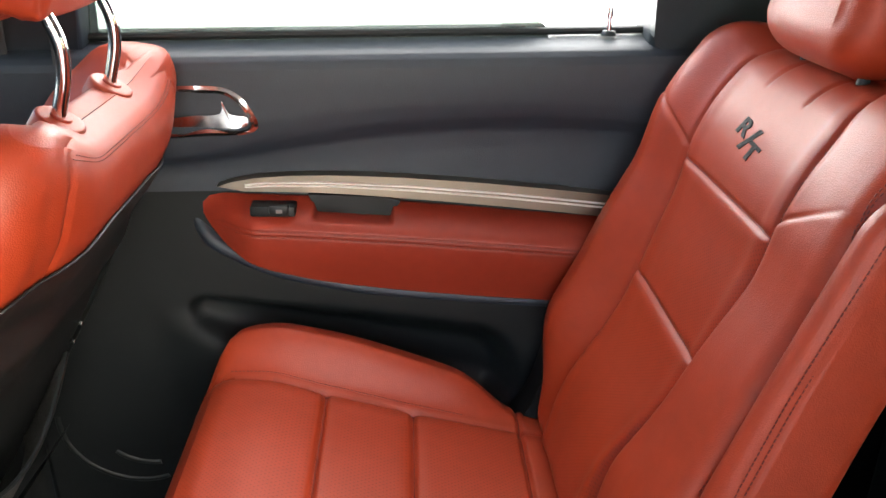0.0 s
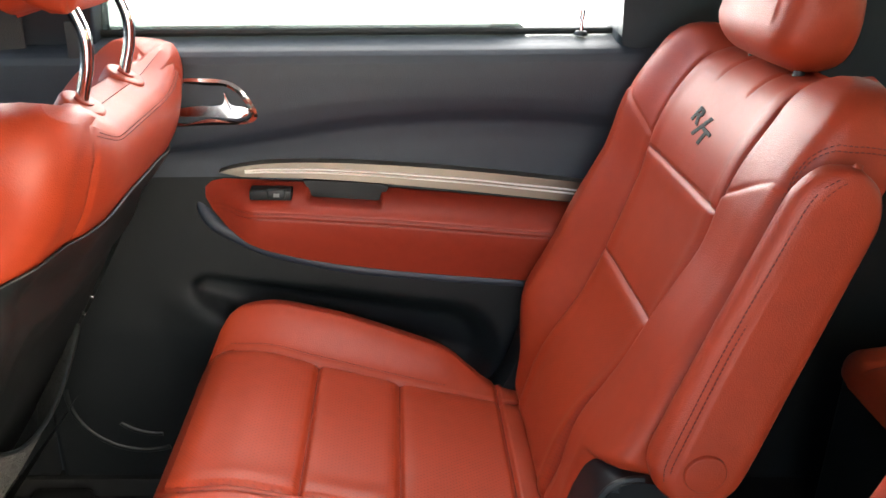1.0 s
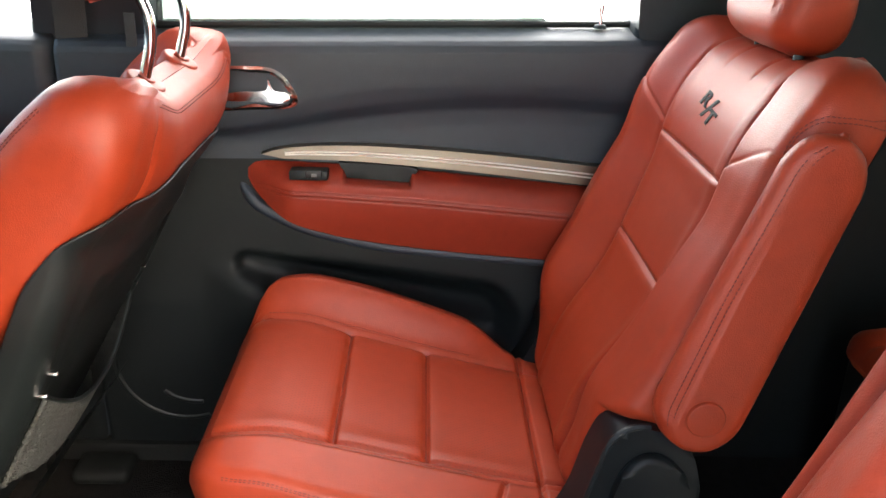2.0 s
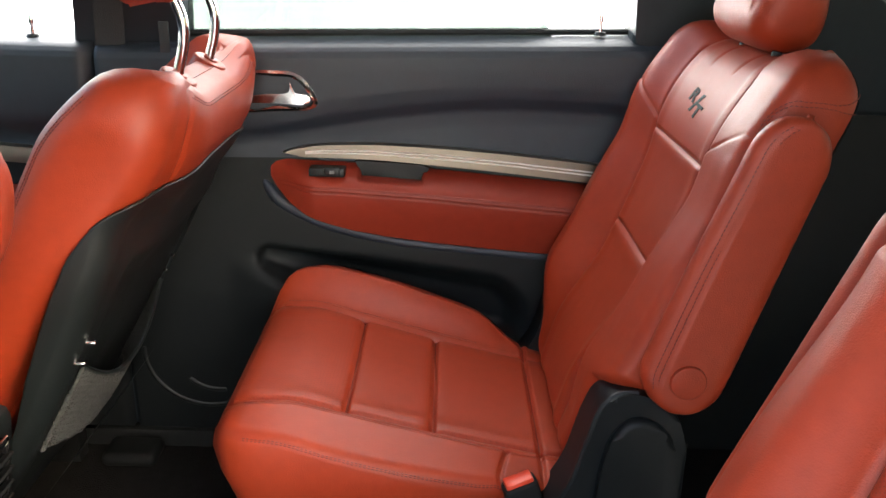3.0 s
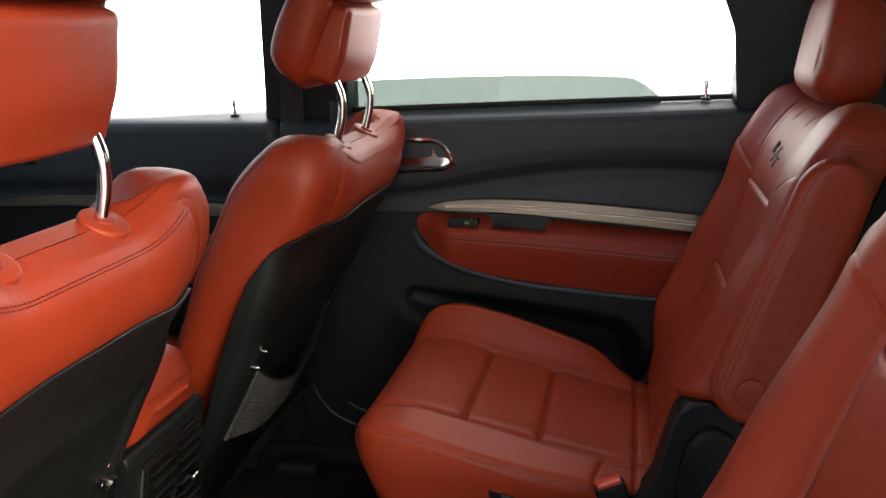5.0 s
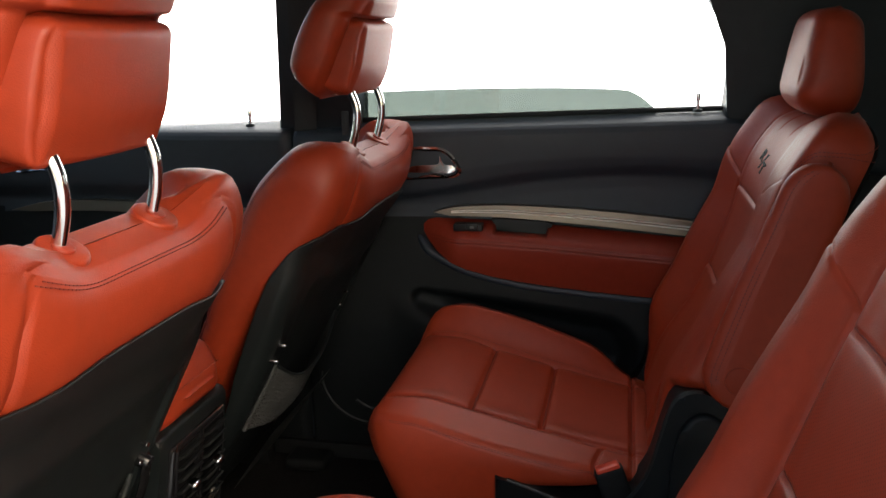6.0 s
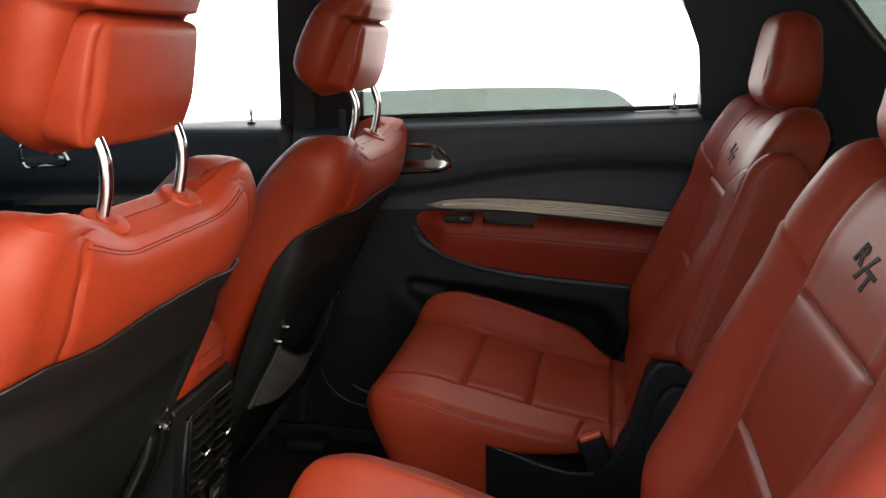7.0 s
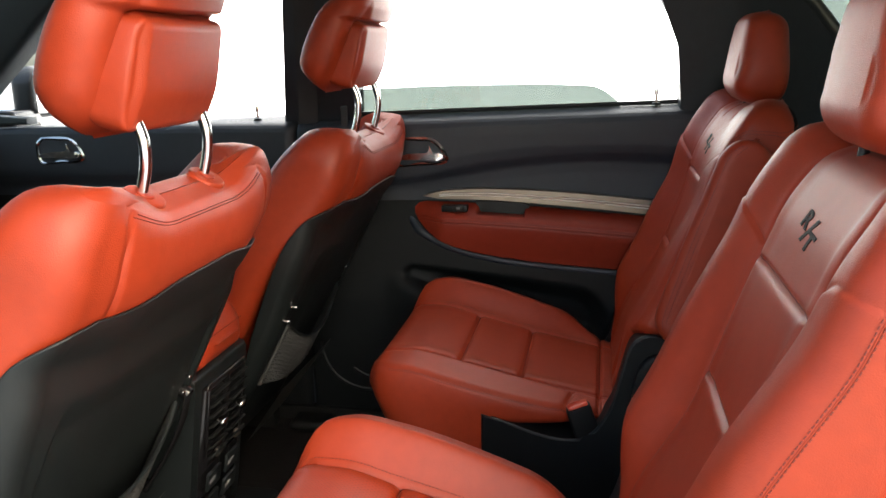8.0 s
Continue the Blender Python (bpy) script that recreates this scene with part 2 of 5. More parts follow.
def pillow(hw, h0, h1, front, back, rf=0.03, rb=0.02, rt=0.04, rbt=0.03, rows=120, nf=120, nb=24, warp=None, shift=None, rear_roll=lambda y: 1.0, front_roll=lambda y: 1.0, rn=None):
    """A padded body in local (y, h, d): a closed loft along h with half width hw(h), front(y, h) and back(y, h), rounded all round.
    Gives vertices, faces and, for every face, its mean (y, h, d)."""
    K, C, S = 7, 7, 5
    hs = []
    for k in range(K):
        a = math.pi / 2 * (1 - k / K)
        hs.append((h0 + rbt * (1 - math.sin(a)), rbt * (1 - math.cos(a))))
    hs += [(h0 + rbt + (h1 - rt - h0 - rbt) * k / rows, 0.0) for k in range(rows + 1)]
    for k in range(1, K + 1):
        a = math.pi / 2 * k / K
        hs.append((h1 - rt * (1 - math.sin(a)), rt * (1 - math.cos(a))))
    s = np.linspace(-1, 1, nf)
    sb = np.linspace(1, -1, nb)
    rings = []
    for h, e in hs:
        w = max(hw(h) - e, 0.004)
        c0 = shift(h) if shift else 0.0
        mid = 0.5 * (front(np.zeros(1), h)[0] + back(np.zeros(1), h)[0])
        lo, ln = min(rf, w * 0.95), min(rf if rn is None else rn, w * 0.95)
        yf = -(w - ln) + (s + 1) / 2 * (2 * w - lo - ln)
        df = np.maximum(front(yf, h) - e * front_roll(yf), mid + 0.002)
        lob = min(rb, w * 0.95)
        yb = sb * (w - lob)
        db = np.minimum(back(yb, h) + e * rear_roll(yb), mid - 0.002)
        ring = [np.stack([yf, df], 1)]

        def corner(ya, da, sy, rad_y, rad_d, a0, a1):
            an = np.linspace(a0, a1, C + 1)[1:]
            return np.stack([ya + sy * rad_y * np.cos(an), da + rad_d * np.sin(an)], 1)
        r1 = min(rf, max(0.48 * (df[-1] - db[0]), 0.001))
        r2 = min(rb, max(0.48 * (df[-1] - db[0]), 0.001))
        ring.append(corner(yf[-1], df[-1] - r1, 1, w - yf[-1], r1, math.pi / 2, 0))
        tt = np.linspace(0, 1, S + 2)[1:-1]
        d_a, d_b = df[-1] - r1, db[0] + r2
        ring.append(np.stack([np.full(S, w), d_a + (d_b - d_a) * tt], 1))
        ring.append(corner(yb[0], db[0] + r2, 1, w - yb[0], r2, 0, -math.pi / 2)[:-1])
        ring.append(np.stack([yb, db], 1))
        r1 = min(rf if rn is None else rn, max(0.48 * (df[0] - db[-1]), 0.001))
        r2 = min(rb, max(0.48 * (df[0] - db[-1]), 0.001))
        ring.append(corner(yb[-1], db[-1] + r2, -1, w + yb[-1], r2, -math.pi / 2, 0)[:-1])
        d_a, d_b = db[-1] + r2, df[0] - r1
        ring.append(np.stack([np.full(S, -w), d_a + (d_b - d_a) * tt], 1))
        ring.append(corner(yf[0], df[0] - r1, -1, w + yf[0], r1, 0, math.pi / 2)[:-1])
        r = np.concatenate(ring)
        rings.append(np.stack([r[:, 0] + c0, np.full(len(r), h), r[:, 1]], 1))

    def caps(r, sign, amount):
        out = []
        m = (r[:, 2].max() + r[:, 2].min()) / 2
        for f in (0.75, 0.5, 0.25, 0.02):
            q = r.copy()
            q[:, 2] = m + (r[:, 2] - m) * f
            q[:, 0] = r[:, 0].mean() + (r[:, 0] - r[:, 0].mean()) * (0.9 + 0.1 * f)
            q[:, 1] += sign * amount * (1 - f)
            out.append(q)
        return out
    rings = caps(rings[0], -1, 0.004)[::-1] + rings + caps(rings[-1], 1, 0.004)
    n, m = len(rings), len(rings[0])
    v = np.concatenate(rings)
    if warp:
        v = warp(v)
    i = np.arange(n - 1)[:, None] * m
    j = np.arange(m)[None, :]
    a, b = i + j, i + (j + 1) % m
    f = np.stack([a, a + m, b + m, b], -1).reshape(-1, 4)
    c = v[f].mean(1)
    jb = nf + C + S + C - 1
    col = np.tile(np.arange(m), n - 1)
    row = np.repeat(np.arange(n - 1), m)
    s_back = np.full(m, 9.0)
    s_back[jb:jb + nb - 1] = 0.5 * (sb[1:] + sb[:-1])
    pillow.last = (n, m, jb, row, col, s_back[col])
    return v, f, c


def split_parts(v, f, region, place, mats, parent, names, labels=()):
    """One mesh a region of the faces."""
    out = {}
    w = place(v)
    for key in np.unique(region):
        sel = f[region == key]
        used, inv = np.unique(sel, return_inverse=True)
        out[key] = mesh_part(names[key], w[used].tolist(), inv.reshape(-1, 4).tolist(), mats[key], parent, dict(labels).get(key, ""))
    return out


def stitch_part(lines, parent, length=0.0032, gap=0.0020, r=0.00046, name="stitching", mat=None):
    """Rows of stitches along polylines, as one part."""
    verts, faces = [], []
    for line in lines:
        pts = [Vector(p) for p in line]
        acc, out = 0.0, []
        for p, q in zip(pts, pts[1:]):
            seg = (q - p).length
            d = 0.0
            while seg > 0 and acc + seg - d >= length + gap:
                d += (length + gap) - acc
                acc = 0.0
                out.append((p.lerp(q, d / seg), (q - p).normalized()))
            acc += seg - d
        for p, t in out:
            a = t.orthogonal().normalized()
            b = t.cross(a)
            base = len(verts)
            for e in (-1, 1):
                for u, w in ((1, 0), (0, 1), (-1, 0), (0, -1)):
                    verts.append(p + t * (e * length / 2) + (a * u + b * w) * r * 1.4)
            for k in range(4):
                faces.append((base + k, base + (k + 1) % 4, base + 4 + (k + 1) % 4, base + 4 + k))
            faces.append((base + 3, base + 2, base + 1, base))
            faces.append((base + 4, base + 5, base + 6, base + 7))
    return tagged(mesh_part(name, verts, faces, mat or thread_and_shade, parent, smooth=False), kind="stuff")


def on_front(grid, nf, y, h, out=0.0):
    """The point of a lofted body's front at y across and h up it."""
    mid = grid[:, nf // 2, 1]
    r = int(np.clip(np.searchsorted(mid, h) - 1, 0, len(grid) - 2))
    k = float(np.clip((h - mid[r]) / max(mid[r + 1] - mid[r], 1e-6), 0, 1))
    d = [np.interp(y, grid[q, :nf, 0], grid[q, :nf, 2]) for q in (r, r + 1)]
    return (y, h, d[0] * (1 - k) + d[1] * k + out)


def seam_shade(points, parent, r=0.0008):
    """Thin dark tube that paints the shade in a seam's gap."""
    return bm_part("seam_shade_line", tube_bm(points, r, 6), thread_and_shade, parent, "dark red line that paints the shade in a seam")


def between(grid, rows, col, share, out=0.0004):
    """A line on a lofted body, along its rows, between two of its columns."""
    m = grid.shape[1]
    a, b = grid[rows, col % m], grid[rows, (col + 1) % m]
    p = a + (b - a) * share
    p[:, 0] += np.sign(p[:, 0]) * out
    p[:, 2] += out
    return p


def frame_of(origin, lean, base):
    """Local (y, h, d) to metres round base: h up a back that leans by lean degrees, d forwards."""
    s, c = math.sin(radians(lean)), math.cos(radians(lean))

    def place(v):
        v = np.atleast_2d(v)
        return np.stack([origin[0] - base[0] + v[:, 1] * s - v[:, 2] * c, origin[1] - base[1] + v[:, 0], origin[2] - base[2] + v[:, 1] * c + v[:, 2] * s], 1)
    return place

# ---- setting: studio ground and the car's shell ----
FLOOR = 0.42
MID = 0.70


def plain(name, bm, mat, label, category, smooth=False):
    return tagged(bm_part(name, bm, mat, smooth=smooth), label, category, kind="structure")


plain("ground", box_bm(-60, 60, -60, 60, -0.2, 0.0, 0), concrete, "weathered concrete ground round the car", "ground")
# Added glowing wall: stands for the white outside and lights the cabin.
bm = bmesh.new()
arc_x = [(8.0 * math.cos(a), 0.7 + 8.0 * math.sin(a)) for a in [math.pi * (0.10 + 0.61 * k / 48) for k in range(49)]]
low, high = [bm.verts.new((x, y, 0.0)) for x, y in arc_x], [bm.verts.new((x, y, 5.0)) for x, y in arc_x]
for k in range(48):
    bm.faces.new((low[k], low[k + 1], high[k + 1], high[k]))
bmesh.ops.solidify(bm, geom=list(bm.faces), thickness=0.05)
plain("backdrop", bm, outside_glow, "glowing white wall added for the bright outside beyond the windows", "backdrop")
plain("floor", box_bm(-1.7, 1.7, MID - 0.68, MID + 0.68, 0.2, FLOOR, 0.01), carpet, "black carpeted car floor", "floor")


def belt(x):
    return 1.192 + 0.028 * x


def wall_y(z):
    """Inner face of the greenhouse, leaning inwards above the belt."""
    return 1.365 - max(z - 1.19, 0) * 0.36


def leaning_plate(outline, thick=0.05, grow=0.0, side=1, bm=None, bevel=0.006):
    """A plate in the leaning side wall, with an outline of (x, z)."""
    own = bm or bmesh.new()

    def at(x, z, off):
        y = wall_y(z) + off
        return (x, y if side > 0 else 2 * MID - y, z)
    a = [own.verts.new(at(x, z, grow)) for x, z in outline]
    b = [own.verts.new(at(x, z, grow + thick)) for x, z in outline]
    n = len(a)
    f0, f1 = own.faces.new(a), own.faces.new(b[::-1])
    for i in range(n):
        own.faces.new((a[i], b[i], b[(i + 1) % n], a[(i + 1) % n]))
    if bevel:
        bmesh.ops.bevel(own, geom=list(f0.edges), offset=bevel, segments=3, affect="EDGES", profile=0.5, clamp_overlap=True)
    return own


ROOF = 1.58
B_PILLAR = [(-0.588, 1.16), (-0.573, 1.25), (-0.543, 1.42), (-0.515, ROOF), (-0.355, ROOF), (-0.384, 1.42), (-0.402, 1.25), (-0.410, 1.16)]
C_PILLAR = [(0.44, 1.08), (0.42, 1.13), (0.318, 1.165), (0.318, 1.205), (0.3225, 1.316), (0.320, 1.329), (0.268, 1.42), (0.17, ROOF), (0.42, ROOF), (0.47, 1.47), (0.53, 1.415), (0.61, 1.33), (0.71, 1.24), (0.82, 1.20), (1.40, 1.20), (1.40, 1.08)]
for side, tag in ((1, "right"), (-1, "left")):
    plain("pillar_b_" + tag, leaning_plate(B_PILLAR, 0.07, -0.012, side), soft_black, "dark grained plastic trim of the middle pillar", "pillar", True)
    plain("pillar_c_" + tag, leaning_plate([(px + (0.0 if side > 0 else 0.22), pz) for px, pz in C_PILLAR], 0.07, -0.02, side, None, 0.014), pillar_trim, "dark plastic trim of the rear pillar", "pillar", True)
    plain("pillar_a_" + tag, leaning_plate([(-1.62, 1.16), (-1.475, 1.16), (-0.90, ROOF), (-1.11, ROOF)], 0.07, -0.02, side, None, 0.018), pillar_trim, "dark plastic trim of the windscreen pillar", "pillar", True)
    plain("pillar_d_" + tag, leaning_plate([(1.45, 1.16), (1.75, 1.16), (1.55, ROOF), (1.30, ROOF)], 0.07, -0.01, side), pillar_trim, "dark plastic trim of the tail pillar", "pillar", True)
    plain("roof_rail_" + tag, leaning_plate([(-1.10, 1.545), (1.55, 1.545), (1.55, 1.63), (-1.10, 1.63)], 0.08, -0.02, side), headliner, "grey cloth roof rail", "roof rail", True)
    lo, hi = (1.365, 1.45) if side > 0 else (2 * MID - 1.45, 2 * MID - 1.365)
    plain("wall_quarter_" + tag, box_bm(0.43 if side > 0 else 0.60, 1.75, lo, hi, 0.3, 1.24, 0.01), lining_black, "dark moulded plastic quarter panel by the third row", "wall", True)
plain("ceiling", box_bm(-1.1, 1.6, MID - 0.53, MID + 0.53, 1.60, 1.64, 0.01), headliner, "pale grey cloth headliner", "ceiling")
plain("roof", box_bm(-1.1, 1.6, MID - 0.62, MID + 0.62, 1.645, 1.67, 0.01), paint, "dark painted car roof", "roof")
for side, tag in ((1, "right"), (-1, "left")):
    off = 0.0 if side > 0 else 0.22
    pane = [(0.52 + off, 1.42), (0.60 + off, 1.33), (0.70 + off, 1.22), (1.50, 1.22), (1.40, 1.56), (0.42 + off, 1.56)]
    plain("window_quarter_" + tag, leaning_plate(pane, 0.004, 0.03, side, None, 0), tinted_glass, "dark tinted rear quarter window glass", "window")
bm = bmesh.new()
bm.faces.new([bm.verts.new(p) for p in ((1.80, MID - 0.66, 1.14), (1.80, MID + 0.66, 1.14), (1.62, MID + 0.52, 1.62), (1.62, MID - 0.52, 1.62))])
bmesh.ops.solidify(bm, geom=list(bm.faces), thickness=0.005)
plain("window_tailgate", bm, tinted_glass, "dark tinted tailgate window glass", "window")
for side, tag in ((1, "right"), (-1, "left")):
    off = 0.0 if side > 0 else 0.22
    rail = []
    for q in smooth_path([(0.44 + off, 0, 1.54), (0.505 + off, 0, 1.46), (0.57 + off, 0, 1.385), (0.635 + off, 0, 1.315), (0.71 + off, 0, 1.252), (0.82 + off, 0, 1.228), (1.1 + off, 0, 1.222), (1.45, 0, 1.222)], 8):
        y = wall_y(q.z) + 0.004
        rail.append((q.x, y if side > 0 else 2 * MID - y, q.z))
    plain("trim_quarter_" + tag, tube_bm(rail, 0.022, 14), smooth_trim, "rounded dark reveal of the rear quarter window", "trim", True)
# Windscreen out of view, added to dim what reaches the seat fronts.
bm = bmesh.new()
bm.faces.new([bm.verts.new(p) for p in ((-1.66, MID - 0.66, 1.12), (-1.66, MID + 0.66, 1.12), (-1.10, MID + 0.52, 1.62), (-1.10, MID - 0.52, 1.62))])
bmesh.ops.solidify(bm, geom=list(bm.faces), thickness=0.005)
plain("windscreen", bm, dimming_glass, "unseen windscreen glass, darkened to cut light on the seats", "window")
# Out-of-view pane, added to dim the near seat.
plain("window_front_left", leaning_plate([(-1.46, 1.165), (-0.585, 1.165), (-0.53, 1.55), (-0.95, 1.55)], 0.004, 0.03, -1, None, 0), dimming_glass, "unseen front side glass, darkened to cut light on the near seat", "window")
plain("tailgate_wall", box_bm(1.75, 1.85, MID - 0.72, MID + 0.72, 0.3, 1.15, 0.01), pillar_trim, "dark plastic tailgate lining", "wall")
plain("dash_wall", box_bm(-1.95, -1.55, MID - 0.70, MID + 0.70, 0.42, 1.12, 0.05, 4), soft_black, "soft black dashboard under the windscreen", "dashboard", True)
plain("door_front_left", box_bm(-1.55, -0.55, 2 * MID - 1.45, 2 * MID - 1.345, 0.35, 1.17, 0.01), soft_black, "closed black front door lining", "door", True)
plain("pillar_b_lower_right", box_bm(-0.66, -0.47, 1.355, 1.43, 0.40, 1.17, 0.01), soft_black, "dark plastic lower trim of the middle pillar", "pillar", True)
plain("sill_right", box_bm(-1.6, 0.50, 1.33, 1.45, 0.25, FLOOR + 0.035, 0.01), dull_black, "black plastic door sill", "sill", True)
plain("sill_left", box_bm(-0.55, 0.60, 2 * MID - 1.45, 2 * MID - 1.33, 0.25, FLOOR + 0.03, 0.01), black_plastic, "black plastic door sill under the open doorway", "sill", True)


# ---- doors on the far side ----

def door_y(x, z):
    """Inner face of the rear door's lining."""
    x, z = np.asarray(x, float), np.asarray(z, float)
    zs = np.array([0.40, 0.50, 0.62, 0.74, 0.83, 0.90, 0.99, 1.03, 1.055, 1.075, 1.10, 1.14, 1.160, 1.170, 1.177, 1.181, 1.184, 1.187, 1.20])
    ys = np.array([1.345, 1.338, 1.330, 1.322, 1.325, 1.330, 1.340, 1.342, 1.340, 1.327, 1.322, 1.320, 1.3205, 1.3235, 1.329, 1.337, 1.350, 1.368, 1.43])
    lift = 0.022 - 0.30 * (x - 0.17) ** 2
    zz = z - np.where(z > 1.0, np.clip(lift, -0.05, 0.03) * sstep(z, 0.98, 1.05) * (1 - sstep(z, 1.09, 1.15)), 0) - np.where(z > 1.1, (belt(x) - 1.192) * sstep(z, 1.1, 1.16), 0)
    y = np.interp(zz, zs, ys)
    # pocket mouth under the armrest, with a swelling below it
    ax, az, bx, bz = -0.278, 0.810, 0.09, 0.705
    t = np.clip(((x - ax) * (bx - ax) + (z - az) * (bz - az)) / ((bx - ax) ** 2 + (bz - az) ** 2), 0, 1)
    dist = np.hypot(x - (ax + t * (bx - ax)), z - (az + t * (bz - az)))
    rad = 0.019 + 0.050 * t
    y = y + (0.020 + 0.022 * t) * (1 - sstep(dist, rad * 0.55, rad * 1.35))
    below = (az + (x - ax) / (bx - ax) * (bz - az)) - z
    y = y - 0.022 * sstep(below, 0.0, 0.05) * (1 - sstep(below, 0.08, 0.30)) * sstep(x, -0.36, -0.25) * (1 - sstep(x, 0.12, 0.22))
    return y


def door_lining(name, x0, x1, z0, fn, parent, nx=150, nz=170):
    """The lining as a closed body with the given inner face."""
    xs, zs = np.linspace(x0, x1, nx), np.concatenate([np.linspace(0, 0.93, nz - 40, endpoint=False), np.linspace(0.93, 1, 40)])
    X, T = np.meshgrid(xs, zs)
    Z = z0 + (belt(X) + 0.004 - z0) * T
    Y = fn(X, Z)
    v = np.stack([X, Y, Z], -1).reshape(-1, 3)
    back = v.copy()
    back[:, 1] = 1.44
    n = nx * nz
    i = (np.arange(nz - 1)[:, None] * nx + np.arange(nx - 1)[None, :]).ravel()
    f = np.stack([i, i + 1, i + nx + 1, i + nx], 1)
    g = np.stack([i, i + nx, i + nx + 1, i + 1], 1) + n
    rim = list(range(nx)) + [k * nx + nx - 1 for k in range(1, nz)] + list(range(nz * nx - 2, (nz - 1) * nx - 1, -1)) + [k * nx for k in range(nz - 2, 0, -1)]
    rim_faces = [(rim[k], rim[k] + n, rim[(k + 1) % len(rim)] + n, rim[(k + 1) % len(rim)]) for k in range(len(rim))]
    v = np.concatenate([v, back]) - np.array(parent.location)
    faces = np.concatenate([f, g, np.array(rim_faces)])
    low = v[faces][:, :, 2].mean(1) + parent.location[2] < 0.985
    split_parts(v, faces, low.astype(int), lambda q: q, {0: soft_black, 1: lining_black}, parent, {0: "upper_" + name, 1: "lower_" + name}, {0: "soft slate-black upper lining", 1: "hard black lower lining"}.items())


def local_slab(outline, y0, y1, base, bevel=0.004, seg=2):
    return slab_bm([(x - base[0], z - base[2]) for x, z in outline], y0 - base[1], y1 - base[1], bevel, seg)


def ring_bm(outline, y0, y1, width, base):
    """A rim that follows an outline of (x, z)."""
    bm = bmesh.new()
    cx, cz = sum(p[0] for p in outline) / len(outline), sum(p[1] for p in outline) / len(outline)
    n = len(outline)
    rows = []
    for x, z in outline:
        d = Vector((cx - x, cz - z)).normalized() * width
        rows.append([bm.verts.new((px - base[0], py - base[1], pz - base[2])) for px, py, pz in
                     ((x, y1, z), (x + d.x * 0.1, y0 + 0.002, z + d.y * 0.1), (x + d.x * 0.5, y0, z + d.y * 0.5), (x + d.x * 0.9, y0 + 0.002, z + d.y * 0.9), (x + d.x, y1, z + d.y))])
    for i in range(n):
        r, q = rows[i], rows[(i + 1) % n]
        for k in range(4):
            bm.faces.new((r[k], r[k + 1], q[k + 1], q[k]))
        bm.faces.new((r[4], r[0], q[0], q[4]))
    return bm


def outline_path(points, n=6):
    return [(p.x, p.z) for p in smooth_path([(x, 0, z) for x, z in points], n)]


def lock_pin(x, label):
    base = (x, 1.368, belt(x) - 0.002)
    pin = empty("lock_pin", base, label, "lock pin", "door lock pins")
    bm = cyl_bm((0, 0, 0), (0, 0, 0.006), 0.011, 0.008, bevel=0.001)
    bm_part("collar", bm, black_plastic, pin)
    bm = cyl_bm((0, 0, 0.004), (0, 0, 0.030), 0.0035, 0.0030, seg=14)
    cyl_bm((0, 0, 0.022), (0, 0, 0.036), 0.0048, 0.0042, seg=14, bm=bm, bevel=0.001)
    bm_part("stem", bm, chrome, pin, "pale metal-tipped stem")


def handle_set(x, z, parent, mirror=False):
    """Chrome-rimmed recess with a chrome lever; x, z at its rear end."""
    base = tuple(parent.location)
    o = [(-0.115, 0.046), (-0.075, 0.048), (-0.04, 0.046), (-0.018, 0.034), (-0.003, 0.012), (0.002, -0.006), (-0.012, -0.016), (-0.045, -0.019), (-0.085, -0.021), (-0.118, -0.022), (-0.130, -0.008), (-0.131, 0.028)]
    out = outline_path([(x + a, z + b) for a, b in o] + [(x + o[0][0], z + o[0][1])], 5)[:-1]
    y = 1.322
    cup = bm_part("recess", local_slab(out, y + 0.004, y + 0.03, base, 0.003), gloss_black, parent, "glossy black recess")
    bm_part("bezel", ring_bm(out, y - 0.006, y + 0.012, 0.012, base), chrome, cup, "chrome rim")
    lever = outline_path([(x - 0.118, z + 0.004), (x - 0.08, z + 0.010), (x - 0.045, z + 0.012), (x - 0.042, z + 0.030), (x - 0.034, z + 0.012), (x - 0.016, z + 0.010), (x - 0.010, z + 0.0), (x - 0.022, z - 0.006), (x - 0.06, z - 0.005), (x - 0.118, z - 0.004), (x - 0.118, z + 0.004)], 4)[:-1]
    bm_part("lever", local_slab(lever, y - 0.012, y + 0.004, base, 0.004, 3), chrome, cup, "chrome pull lever")


REAR = (-0.05, 1.40, 0.45)
rear_door = empty("car_door", REAR, "closed rear door lined in black with a red leather armrest", "car door", "car doors")
door_lining("lining", -0.545, 0.43, 0.44, door_y, rear_door)
handle_set(-0.188, 1.088, rear_door)
TRIM_TOP = [(-0.248, 0.999), (-0.225, 1.006), (-0.181, 1.013), (-0.10, 1.016), (0.007, 1.013), (0.13, 1.005), (0.268, 0.992), (0.36, 0.982)]
TRIM_LOW = [(0.36, 0.950), (0.252, 0.962), (0.13, 0.974), (0.007, 0.984), (-0.10, 0.991), (-0.214, 0.993)]
trim_out = outline_path(TRIM_TOP, 5) + outline_path(TRIM_LOW, 5)
trim = bm_part("trim_strip", local_slab(trim_out, 1.320, 1.345, REAR, 0.003, 2), satin, rear_door, "satin champagne metal trim strip")
